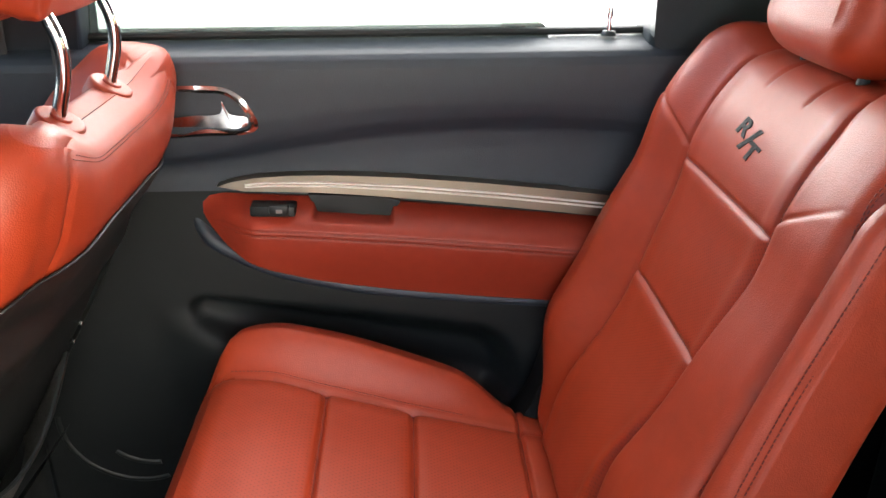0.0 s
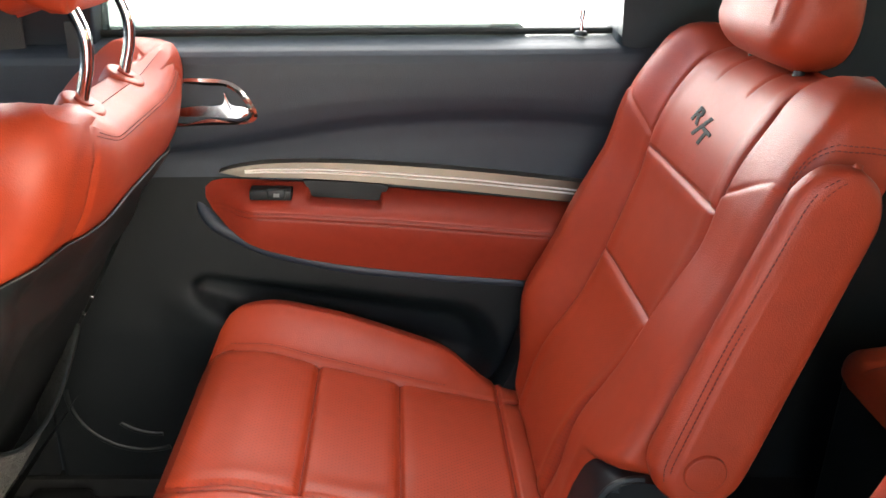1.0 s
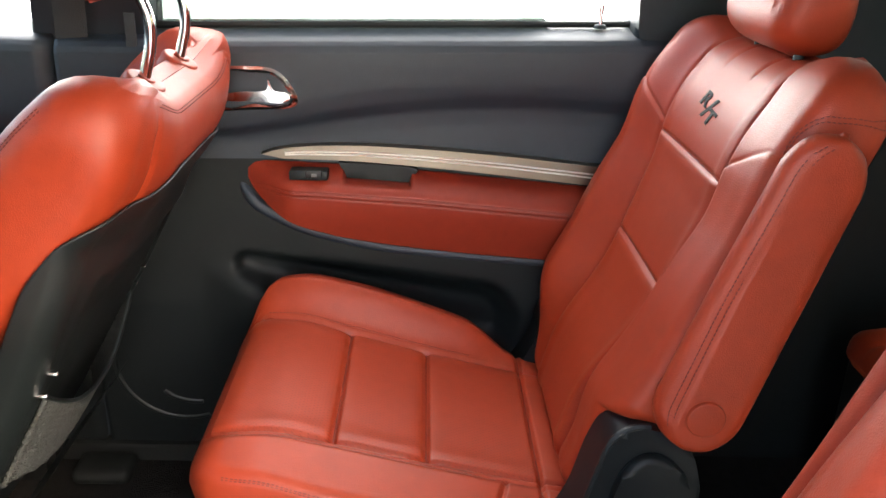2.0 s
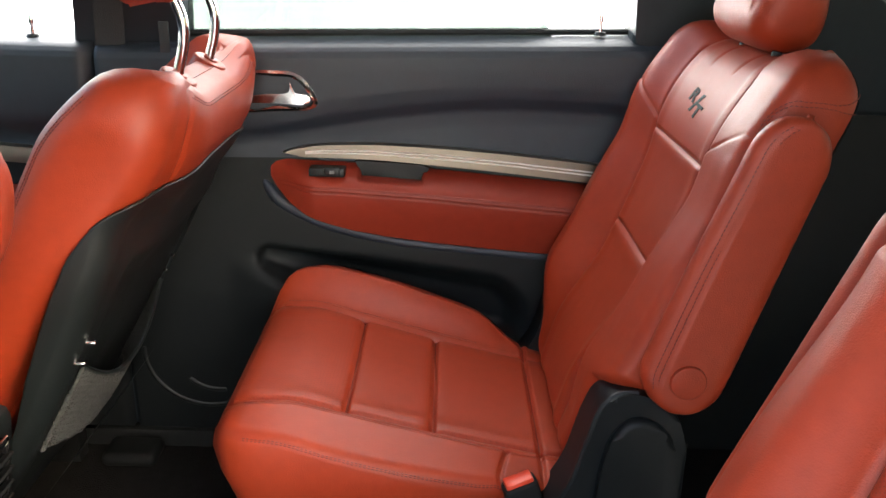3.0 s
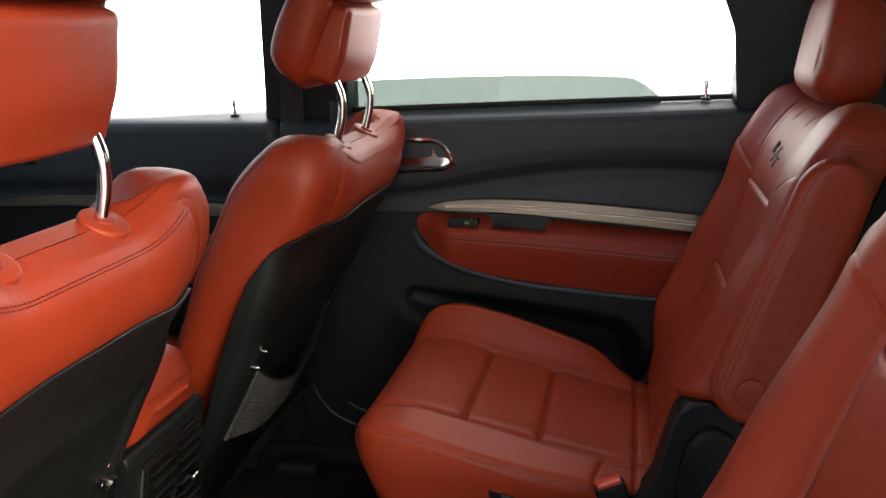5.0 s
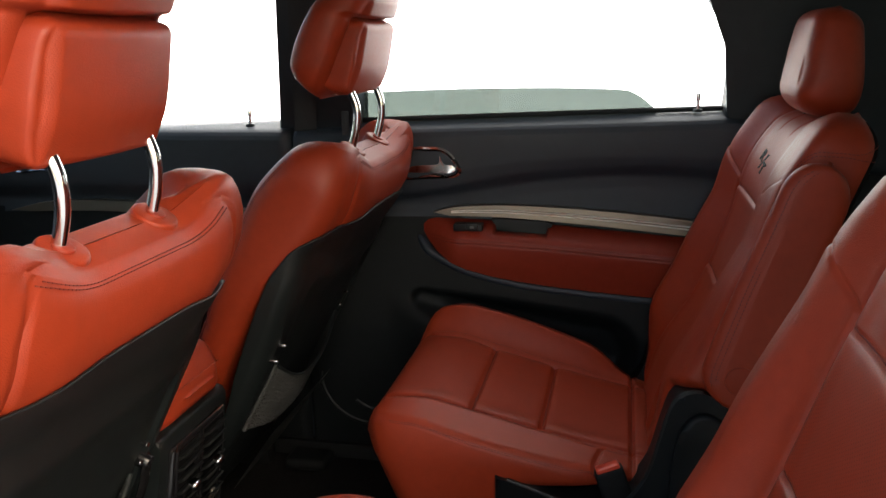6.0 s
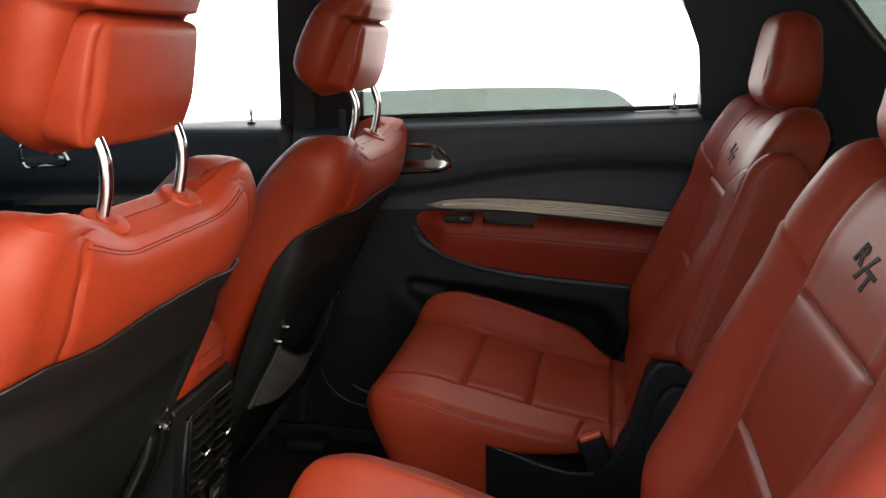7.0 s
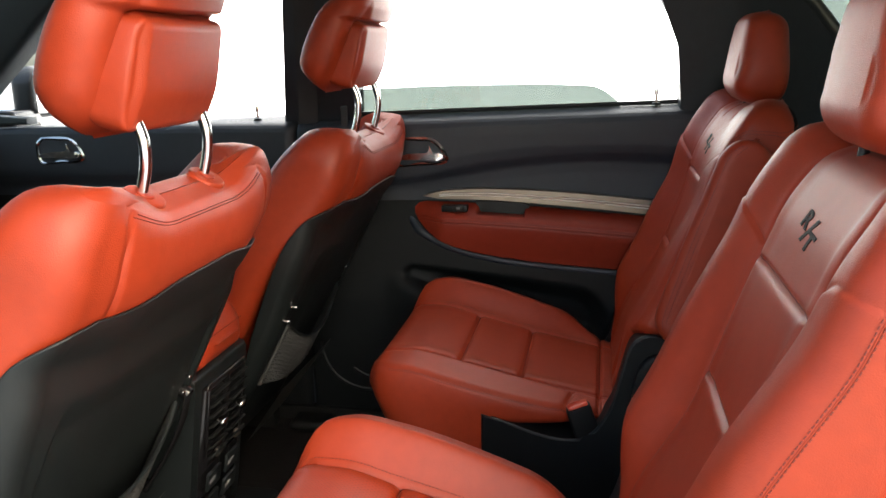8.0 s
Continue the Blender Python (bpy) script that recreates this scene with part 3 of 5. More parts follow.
for off, r in ((0.40, 0.0016), (0.58, 0.0016)):
    line = []
    for k in range(60):
        x = -0.21 + 0.56 * k / 59
        top = np.interp(x, [p[0] for p in TRIM_TOP], [p[1] for p in TRIM_TOP])
        low = np.interp(x, [p[0] for p in TRIM_LOW[::-1]], [p[1] for p in TRIM_LOW[::-1]])
        line.append((x - REAR[0], 1.3195 - REAR[1], top + (low - top) * off - REAR[2]))
    bm_part("bright_line", tube_bm(line, r, 6), painted_glint, trim, "raised metal line with its sky reflection painted white")


def arm_low(x):
    return np.interp(x, [-0.278, -0.262, -0.241, -0.21, -0.177, -0.13, -0.077, 0.008, 0.10, 0.207, 0.40], [0.965, 0.937, 0.915, 0.894, 0.879, 0.865, 0.855, 0.844, 0.836, 0.829, 0.822])


def arm_top(x):
    return np.interp(x, [-0.278, -0.262, -0.244, -0.15, 0.0, 0.24, 0.40], [0.966, 0.981, 0.985, 0.983, 0.975, 0.957, 0.945])


def armrest(parent):
    """Red padded armrest: a ledge with a rolled edge and a padded face below."""
    xs = np.concatenate([np.linspace(-0.277, -0.235, 20), np.linspace(-0.232, 0.40, 240)])
    T = np.linspace(0, 1, 90)
    v = []
    for x in xs:
        top, low = arm_top(x), arm_low(x)
        grow = sstep(x, -0.285, -0.19)
        for t in T:
            z = top + (low - top) * t
            a = t * (top - low)
            y = 1.338 - 0.056 * grow * np.sin(np.pi / 2 * np.clip(a / 0.035, 0, 1)) + 0.030 * grow * sstep(a, 0.035, 0.15)
            y += float(groove(a - 0.041, 0.0016, 0.0010) + groove(a - 0.034, 0.0016, 0.0010))
            # finger scoop in the ledge
            scoop = sstep(x, -0.121, -0.113) * (1 - sstep(x, -0.020, -0.012)) * (1 - sstep(a, 0.017, 0.021))
            y += 0.05 * float(scoop)
            y += 0.02 * float(sstep(t, 0.94, 1.0))
            v.append((x - REAR[0], y - REAR[1], z - REAR[2]))
    n, m = len(xs), len(T)
    i = (np.arange(n - 1)[:, None] * m + np.arange(m - 1)[None, :]).ravel()
    f = np.stack([i, i + 1, i + m + 1, i + m], 1)
    ob = mesh_part("armrest", v, f.tolist(), shaded_red, parent, "red leather armrest pad")
    mod = ob.modifiers.new("thick", "SOLIDIFY")
    mod.thickness, mod.offset = 0.012, -1.0
    lines = []
    for a in (0.034, 0.041):
        line = []
        for x in np.linspace(-0.225, 0.39, 200):
            top = arm_top(x)
            grow = sstep(x, -0.285, -0.19)
            y = 1.338 - 0.056 * grow + 0.030 * grow * sstep(a, 0.035, 0.15) - 0.0006
            line.append((x - REAR[0], y - REAR[1], top - a - REAR[2]))
        lines.append(line)
    st = stitch_part(lines, ob)
    scoop = outline_path([(-0.128, 0.987), (-0.120, 0.972), (-0.105, 0.955), (-0.03, 0.950), (-0.012, 0.966), (-0.006, 0.980), (-0.06, 0.985), (-0.128, 0.987)], 4)[:-1]
    bm_part("grip_cup", local_slab(scoop, 1.326, 1.350, REAR, 0.002), black_plastic, ob, "black finger cup")
    sw = bm_part("switch_plate", box_bm(-0.201 - REAR[0], -0.142 - REAR[0], 1.292 - REAR[1], 1.32 - REAR[1], 0.967 - REAR[2], 0.981 - REAR[2], 0.002), black_plastic, ob, "black window switch plate")
    return ob


pad = armrest(rear_door)
bm_part("window_switch", box_bm(-0.176 - REAR[0], -0.150 - REAR[0], 1.288 - REAR[1], 1.30 - REAR[1], 0.970 - REAR[2], 0.984 - REAR[2], 0.003), black_plastic, pad, "black window switch")
bm_part("switch_mark", box_bm(-0.166 - REAR[0], -0.158 - REAR[0], 1.2868 - REAR[1], 1.29 - REAR[1], 0.974 - REAR[2], 0.979 - REAR[2], 0), icon, pad, "pale marking on the switch")
rim = [(x - REAR[0], 1.334 + 0.018 * float(1 - sstep(x, -0.296, -0.262)) - REAR[1], z - REAR[2]) for x, z in outline_path([(-0.300, 0.985), (-0.291, 0.962), (-0.272, 0.929), (-0.247, 0.906), (-0.18, 0.873), (-0.08, 0.849), (0.008, 0.838), (0.207, 0.823), (0.40, 0.816)], 8)]
bm_part("armrest_rim", tube_bm(rim, 0.011, 14), soft_black, rear_door, "grey-black moulded rim under the armrest")
for cx, cz, rad, a0, a1 in ((-0.405, 0.620, 0.112, 0.97, 1.62), (-0.385, 0.618, 0.076, 1.25, 1.55)):
    arc = []
    for k in range(41):
        an = math.pi * (a0 + (a1 - a0) * k / 40)
        x, z = cx + rad * math.cos(an), cz + rad * math.sin(an)
        arc.append((x - REAR[0], float(door_y(x, z)) + 0.0052 - REAR[1], z - REAR[2]))
    bm_part("speaker_rim", tube_bm(arc, 0.007, 12), black_plastic, rear_door, "raised black speaker rim")
seal = [(x - REAR[0], 1.377 - REAR[1], belt(x) + 0.003 - REAR[2]) for x in np.linspace(-0.46, 0.318, 30)]
bm_part("window_seal", tube_bm(seal, 0.005, 8, flat=((0, 1, 0), 0.004, 0.005)), black_plastic, rear_door, "black rubber window seal")
glass_out = [(-0.455, 1.12), (-0.45, 1.235)] + [(p[0], p[1]) for p in outline_path([(-0.40, 1.241), (-0.2, 1.246), (0.0, 1.246), (0.122, 1.241), (0.150, 1.234), (0.170, 1.222), (0.192, 1.203)], 5)] + [(0.20, 1.12)]
bm_part("window_pane", local_slab(glass_out, 1.379, 1.383, REAR, 0.0008, 1), tinted_glass, rear_door, "green-tinted side glass lowered almost fully", smooth=False)
lock_pin(0.271, "small lock pin on the rear door sill")
lock_pin(-0.66, "small lock pin on the front door sill")

FRONT = (-1.05, 1.40, 0.45)
front_door = empty("car_door", FRONT, "closed front door lined in black with chrome handle", "car door", "car doors")
door_lining("lining", -1.60, -0.555, 0.45, lambda x, z: door_y(np.asarray(x) * 0 - 0.5, z), front_door, 40, 90)
handle_set(-1.10, 1.094, front_door)
ftrim = outline_path([(-1.25, 0.985), (-1.15, 1.006), (-1.0, 1.012), (-0.8, 1.005), (-0.60, 0.992)], 5) + outline_path([(-0.60, 0.965), (-0.8, 0.978), (-1.0, 0.988), (-1.2, 0.984)], 5)
bm_part("trim_strip", local_slab(ftrim, 1.320, 1.35, FRONT, 0.003), satin, front_door, "satin champagne metal trim strip")
farm = outline_path([(-1.10, 0.925), (-1.0, 0.93), (-0.75, 0.93), (-0.60, 0.93)], 5) + outline_path([(-0.60, 0.83), (-0.8, 0.835), (-1.0, 0.85), (-1.08, 0.88)], 5)
bm_part("armrest", local_slab(farm, 1.285, 1.35, FRONT, 0.02, 4), shaded_red, front_door, "red leather armrest pad")
DASH = (-1.45, 1.24, 0.95)
dash_end = empty("dashboard_end", DASH, "soft black end of the dashboard with a chrome-ringed vent", "dashboard")
bm_part("cover", box_bm(-0.30, 0.10, -0.12, 0.075, -0.10, 0.20, 0.05, 5), soft_black, dash_end)
ring_pts = [(0.102 - 0.010 * math.cos(a), 0.045 + 0.030 * math.cos(a), 0.135 + 0.038 * math.sin(a)) for a in [2 * math.pi * k / 32 for k in range(33)]]
bm_part("vent_ring", tube_bm(ring_pts, 0.006, 10), chrome, dash_end, "chrome vent ring")
for k in range(4):
    bm_part("vent_slat", box_bm(0.086, 0.098, 0.018, 0.072, 0.108 + k * 0.016, 0.112 + k * 0.016, 0.001), black_plastic, dash_end)

SAIL = (-1.40, 1.36, 1.175)
sail = empty("window_corner", SAIL, "grey moulded corner frame of the front window", "trim panel")
bm_part("divider", slab_bm([(-0.035, 0.0), (-0.005, 0.0), (-0.012, 0.145), (-0.030, 0.135)], -0.030, 0.02, 0.006, 3), pillar_trim, sail, "slim grey upright bar")
bm_part("lower_frame", slab_bm([(-0.035, -0.006), (0.14, -0.006), (0.14, 0.010), (-0.035, 0.022)], -0.025, 0.02, 0.005, 3), pillar_trim, sail)
bm_part("sail_panel", slab_bm([(-0.24, -0.006), (-0.040, -0.006), (-0.040, 0.125), (-0.09, 0.085), (-0.16, 0.040)], -0.020, 0.010, 0.005, 3), pillar_trim, sail, "dark grey triangular mirror panel")
bm_part("gasket", tube_bm([(-0.002, -0.026, 0.012), (-0.010, -0.026, 0.13)], 0.003, 8), black_plastic, sail)

MIRROR = (-1.40, 1.44, 1.165)
mirror = empty("side_mirror", MIRROR, "black exterior side mirror beyond the front window", "mirror")
v, f, c = pillow(lambda q: float(curve(q, [0, 0.03, 0.09, 0.13], [0.085, 0.105, 0.105, 0.085])), 0.0, 0.135, lambda y, q: np.asarray(y, float) * 0 + 0.035, lambda y, q: -0.05 + 0.02 * (np.asarray(y, float) / 0.1) ** 2, rf=0.012, rb=0.03, rt=0.025, rbt=0.025, rows=20, nf=24, nb=24)
bm_part("foot", box_bm(-0.03, 0.04, -0.02, 0.10, -0.02, 0.035, 0.012, 3), paint, mirror, "dark grey mirror foot")
mesh_part("housing", np.stack([0.01 + v[:, 2], 0.165 + v[:, 0], 0.008 + v[:, 1]], 1).tolist(), f[:, ::-1].tolist(), black_plastic, mirror, "black mirror housing")
bm_part("mirror_glass", box_bm(0.044, 0.047, 0.075, 0.255, 0.020, 0.130, 0.001), chrome, mirror, "mirror glass")

# small plate on the edge of the rear door by the middle pillar
PLATE = (-0.430, 1.325, 1.180)
plate = empty("label_plate", PLATE, "small dull grey label plate on the middle pillar", "label")
bm_part("card", box_bm(-0.008, 0.008, -0.0015, 0.0015, -0.026, 0.026, 0.0005), webbing, plate)

# ---- seats ----

def rear_seat(yc, inner, label, swell, arm, arm_mid):
    """Second-row seat; inner: the side (-1 or 1) with the cut-back bolster, 0 for none; arm: the side of the folded armrest."""
    base = (0.02, yc, FLOOR)
    seat = empty("car_seat", base, label, "car seat", "second-row seats")
    O = (0.178, yc, 0.70)
    place = frame_of(O, 20.0, base)
    H = 0.590

    def wide(h):
        """Half widths on the plain side and on the side of the folded armrest."""
        plain_side = float(curve(h, [0, 0.06, 0.14, 0.25, 0.36, 0.46, 0.53, 0.59], [0.165, 0.192, 0.224, 0.237, 0.242, 0.242, 0.238, 0.226]))
        if not inner:
            return plain_side, plain_side
        return plain_side, float(curve(h, [0, 0.06, 0.115, 0.143, 0.155, 0.165, 0.180, 0.25, 0.36, 0.46, 0.53, 0.59], [0.165, 0.180, 0.188, 0.196, 0.218, 0.233, 0.241, 0.242, 0.240, 0.240, 0.238, 0.226]))

    def hw(h):
        return 0.5 * sum(wide(h))

    def aside(h):
        return inner * 0.5 * (wide(h)[1] - wide(h)[0])

    def seam_y(h):
        return curve(h, [0.0, 0.15, 0.27, 0.42, 0.50, 0.58], [0.100, 0.106, 0.118, 0.129, 0.129, 0.118])

    S1, S2 = 0.418, 0.272

    def front(y, h):
        y = np.asarray(y, float)
        ay = np.abs(y)
        sy = seam_y(h)
        out = sstep(ay, sy - 0.004, sy + 0.062)
        d = curve(h, [0, 0.06, 0.17, 0.29, 0.43, 0.59], [0.006, 0.012, 0.048, 0.043, 0.022, 0.019]) * np.where(y * inner > 0, 0.62 * sstep(ay, sy - 0.004, sy + 0.030), out) - 0.017 * sstep(h, 0.08, 0.25) + swell * sstep(h, 0.37, 0.45) + 0.006 * out * sstep(h, 0.30, 0.43) * (y > 0) - 0.004 * sstep(ay, sy + 0.06, sy + 0.12)
        d = d - groove(ay - sy, 0.0032, 0.005) + 0.003 * np.exp(-((ay - sy + 0.016) / 0.012) ** 2)
        inside = 1 - sstep(ay, sy - 0.014, sy + 0.001)
        for hs in (S1, S2):
            below = hs - h
            step = (1 / (1 + np.exp(-(below - 0.006) / 0.0036))) * np.exp(-max(below, 0) / 0.06) * 0.0042
            d = d + (1 - sstep(ay, sy - 0.035, sy - 0.004)) * step - inside * groove(below, 0.003, 0.004)
        line = S1 + 0.012 + (ay - sy) * 0.55 - h
        outer = sstep(ay, sy, sy + 0.004)
        d = d + outer * 0.0022 / (1 + np.exp(-(line - 0.003) / 0.0013)) * np.exp(-np.maximum(line, 0) / 0.07) - outer * groove(line, 0.0024, 0.0030) * (1 - 0.7 * sstep(ay, sy + 0.03, sy + 0.08))
        d = d - 0.018 * sstep(h, 0.46, 0.59)
        # gathers below the headrest
        for g in (-0.045, 0.045) if inner else ():
            d = d - groove(y - g, 0.003, 0.0040) * sstep(h, 0.534, 0.552)
        return d + 0.010 * np.exp(-((h - 0.12) / 0.09) ** 2) * inside

    def back(y, h):
        return -0.108 + 0.02 * (np.abs(np.asarray(y, float)) / 0.25) ** 4 + 0.01 * sstep(h, 0.1, 0.0)

    def dip(v):
        v = v.copy()
        v[:, 1] -= 0.016 * sstep(v[:, 1], 0.48, 0.58) * (1 - sstep(np.abs(v[:, 0]), 0.10, 0.17))
        return v
    v, f, c = pillow(hw, 0.0, H, lambda y, h: front(y + aside(h), h), back, rf=0.042, rb=0.025, rt=0.048, rbt=0.03, rows=250, nf=170, nb=20, warp=dip, rn=0.022 if inner < 0 else None, shift=aside)
    grid = v.reshape(pillow.last[0], pillow.last[1], 3)
    sy = seam_y(c[:, 1])
    region = np.where((np.abs(c[:, 0]) < sy) & (c[:, 2] > -0.06) & (c[:, 1] < 0.56), np.where(c[:, 1] > S1, 1, np.where(c[:, 1] > S2, 2, 3)), 0)
    n_, m_, jb_, row_, col_, _ = pillow.last
    region = np.where((col_ >= jb_ - 3) & (col_ < jb_ + 23) & (row_ < n_ - 7), 4, region)
    names = {0: "bolster_cover", 1: "upper_panel", 2: "middle_panel", 3: "lower_panel", 4: "back_cover"}
    mats = {0: leather, 1: leather, 2: perforated, 3: perforated, 4: carpet}
    labels = {2: "perforated red leather panel", 3: "perforated red leather panel", 4: "black carpeted back"}
    split_parts(v, f, region, place, mats, seat, names, labels.items())
    lines = []
    sgn = inner or -1
    hs = np.linspace(0.10, 0.53, 140)
    lines.append(place(np.array([on_front(grid, 170, sgn * float(seam_y(h) + 0.009), h, 0.0005) for h in hs])))
    for q in (-1, 1):
        seam_shade(place(np.array([on_front(grid, 170, q * float(seam_y(h)), h, -0.0003) for h in np.linspace(0.03, 0.535, 110)])).tolist(), seat)
    for hs in (S1, S2):
        ys = np.linspace(-float(seam_y(hs)), float(seam_y(hs)), 50)
        seam_shade(place(np.array([on_front(grid, 170, y, hs, -0.0003) for y in ys])).tolist(), seat)
    STOP = 210 if inner else 236
    for col in (175, len(grid[0]) - 6):
        rows_ = np.arange(100 if inner and col > 175 else 52, STOP)
        for share in (0.0, 0.45):
            lines.append(place(between(grid, rows_, col, share)))
        bm_part("piping", tube_bm(place(between(grid, rows_[::3], col, 0.22, -0.0004)).tolist(), 0.0011, 8), leather, seat)
    # the outer seams curve back over the shoulders
    def on_grid(r, q):
        r0, q0 = int(r), int(math.floor(q))
        fr, fq = r - r0, q - q0
        a = grid[r0, q0 % m_] * (1 - fq) + grid[r0, (q0 + 1) % m_] * fq
        b = grid[r0 + 1, q0 % m_] * (1 - fq) + grid[r0 + 1, (q0 + 1) % m_] * fq
        p = a * (1 - fr) + b * fr
        return p + np.array([np.sign(p[0]) * 0.0006, 0.0003, 0.0])
    for start, way in ((m_ - 6, -1), (175, 1)) if inner else ():
        for gap in (0.0, 2.2):
            arc = []
            for k in range(90):
                u = k / 89 * math.pi / 2
                arc.append(on_grid(STOP + (n_ - 10.0 - gap - STOP) * math.sin(u), start + way * (0.3 + gap * 0.25 + 13.0 * (1 - math.cos(u)) ** 2 - 4.0 * math.sin(2 * u))))
            lines.append(place(np.array(arc)))
    stitch_part(lines, seat)

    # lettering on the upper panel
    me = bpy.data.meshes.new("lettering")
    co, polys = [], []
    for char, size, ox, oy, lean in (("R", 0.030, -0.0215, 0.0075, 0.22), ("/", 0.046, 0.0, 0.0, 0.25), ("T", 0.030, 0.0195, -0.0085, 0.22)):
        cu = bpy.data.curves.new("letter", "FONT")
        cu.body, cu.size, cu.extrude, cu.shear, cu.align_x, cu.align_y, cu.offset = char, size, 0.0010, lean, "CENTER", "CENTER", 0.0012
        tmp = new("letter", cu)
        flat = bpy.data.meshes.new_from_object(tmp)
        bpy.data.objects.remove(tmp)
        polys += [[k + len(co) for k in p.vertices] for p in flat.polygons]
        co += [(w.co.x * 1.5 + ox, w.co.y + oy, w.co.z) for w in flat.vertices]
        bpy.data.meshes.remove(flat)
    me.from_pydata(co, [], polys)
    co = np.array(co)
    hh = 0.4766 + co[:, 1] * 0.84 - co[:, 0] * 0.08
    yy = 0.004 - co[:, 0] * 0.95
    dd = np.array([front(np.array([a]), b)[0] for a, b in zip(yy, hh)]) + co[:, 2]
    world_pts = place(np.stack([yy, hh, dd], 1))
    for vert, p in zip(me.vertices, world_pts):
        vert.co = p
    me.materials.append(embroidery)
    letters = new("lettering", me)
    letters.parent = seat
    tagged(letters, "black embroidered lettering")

    # folded armrest on the inner side
    if arm:
        def pod_mid(h):
            return arm_mid + (0.038 * (h - 0.17) if inner else 0.0)

        def pod_hw(h):
            w = float(curve(h, [0.168, 0.23, 0.32, 0.44, 0.522], [0.047, 0.049, 0.048, 0.0445, 0.042]))
            over, under = max((h - 0.472) / 0.050, 0), max((0.214 - h) / 0.046, 0)
            return w * math.sqrt(max(1 - max(over, under) ** 2, 0.02))

        def pod_front(y, h):
            return 0.028 + 0.010 * np.cos(np.asarray(y) / 0.06) - groove(np.asarray(y) - 0.027, 0.0025, 0.0022) + 0.006 * sstep(h, 0.35, 0.2)
        pv, pf = pillow(pod_hw, 0.170, 0.521, pod_front, lambda y, h: np.asarray(y) * 0 + 0.006, rf=0.022, rb=0.014, rt=0.010, rbt=0.010, rows=130, nf=50, nb=8,
                            shift=pod_mid)[:2]

        def pod_place(p):
            p = np.atleast_2d(p)
            return place(np.stack([arm * (0.238 + p[:, 2]), p[:, 1], p[:, 0]], 1))
        if arm > 0:
            pf = pf[:, ::-1]
        pod = mesh_part("folded_armrest", pod_place(pv).tolist(), pf[:, ::-1].tolist(), leather, seat, "folded-up red leather armrest")
        rows_ = []
        for off in (0.032, 0.039):
            hs = np.linspace(0.190, 0.510, 120)
            rows_.append(pod_place(np.array([(pod_mid(h) + min(off, pod_hw(h) - 0.050 + off), h, pod_front(min(off, pod_hw(h) - 0.050 + off), h) - 0.0004) for h in hs])))
        stitch_part(rows_, pod)
        p0, p1 = pod_place([(arm_mid + 0.001, 0.215, 0.030)])[0], pod_place([(arm_mid + 0.001, 0.215, 0.0475)])[0]
        # folded lip of the cover along the crease behind the bolster, and the hinge pin of the armrest
        if inner:
            lip = place(between(grid, np.arange(98, STOP - 4, 3), m_ - 8, 0.6, 0.0002)).tolist()
            bm_part("crease_welt", tube_bm(lip, 0.0014, 8), leather, seat)
        bm_part("pivot_pin", cyl_bm(pod_place([(arm_mid + 0.001, 0.215, -0.06)])[0], pod_place([(arm_mid + 0.001, 0.215, 0.02)])[0], 0.014, seg=20), black_plastic, pod, "black pivot pin")
        bm_part("pivot_cap", cyl_bm(p0, p1, 0.0212, 0.0200, 36, bevel=0.0016), leather, pod, "round red pivot cap")

    # cushion: h runs forwards, d upwards
    def cplace(p):
        p = np.atleast_2d(p)
        return np.stack([0.215 - p[:, 1] - base[0], p[:, 0], p[:, 2] - base[2]], 1)

    def chw(h):
        return float(curve(h, [0, 0.05, 0.15, 0.30, 0.40, 0.45, 0.475, 0.49], [0.180, 0.195, 0.232, 0.245, 0.240, 0.229, 0.212, 0.194]))

    def cseam(h):
        return curve(h, [0, 0.1, 0.3, 0.45, 0.5], [0.135, 0.137, 0.142, 0.150, 0.152])

    C1, C2, C3 = 0.20, 0.315, 0.055

    def ctop(y, h):
        y = np.asarray(y, float)
        ay = np.abs(y)
        z = curve(h, [-0.02, 0.055, 0.20, 0.32, 0.40, 0.45, 0.49], [0.685, 0.697, 0.728, 0.758, 0.776, 0.775, 0.755])
        sy = cseam(h)
        bol = curve(h, [0, 0.06, 0.15, 0.3, 0.42, 0.49], [0.0, 0.012, 0.044, 0.056, 0.044, 0.02])
        z = z + bol * np.where(y < 0, 0.20 * sstep(ay, sy + 0.008, sy + 0.030), 1.03 * sstep(ay, sy, sy + 0.05)) - np.where(y < 0, 0.18 * np.maximum(ay - sy - 0.022, 0), 0.020 * sstep(ay, sy + 0.045, sy + 0.10))
        z = z - groove(ay - sy, 0.0032, 0.0055) + 0.0015 * np.exp(-((ay - sy + 0.02) / 0.014) ** 2) - (y < 0) * groove(ay - sy - 0.013, 0.0024, 0.0028)
        z = z - (y < -0.15) * groove(h - 0.100 - (ay - 0.15) * 0.25, 0.003, 0.006)
        inside = 1 - sstep(ay, sy - 0.004, sy + 0.004)
        for hs in (C1, C2):
            z = z - inside * (groove(h - hs, 0.0034, 0.0065) + groove(h - hs, 0.011, 0.0028))
        z = z - groove(h - C3, 0.0035, 0.008)
        return z

    def cbot(y, h):
        return np.asarray(y, float) * 0 + 0.672 - 0.17 * sstep(h, 0.235, 0.275)
    def tuck(v):
        """The skirt below the nose of the cushion falls back towards the floor."""
        v = v.copy()
        v[:, 1] -= 0.42 * sstep(v[:, 1], 0.30, 0.46) * np.maximum(0.715 - v[:, 2], 0)
        return v
    v, f, c = pillow(chw, -0.015, 0.49, ctop, cbot, warp=tuck, rf=0.040, rn=0.020, rb=0.02, rt=0.055, rbt=0.02, rows=210, nf=170, nb=14)
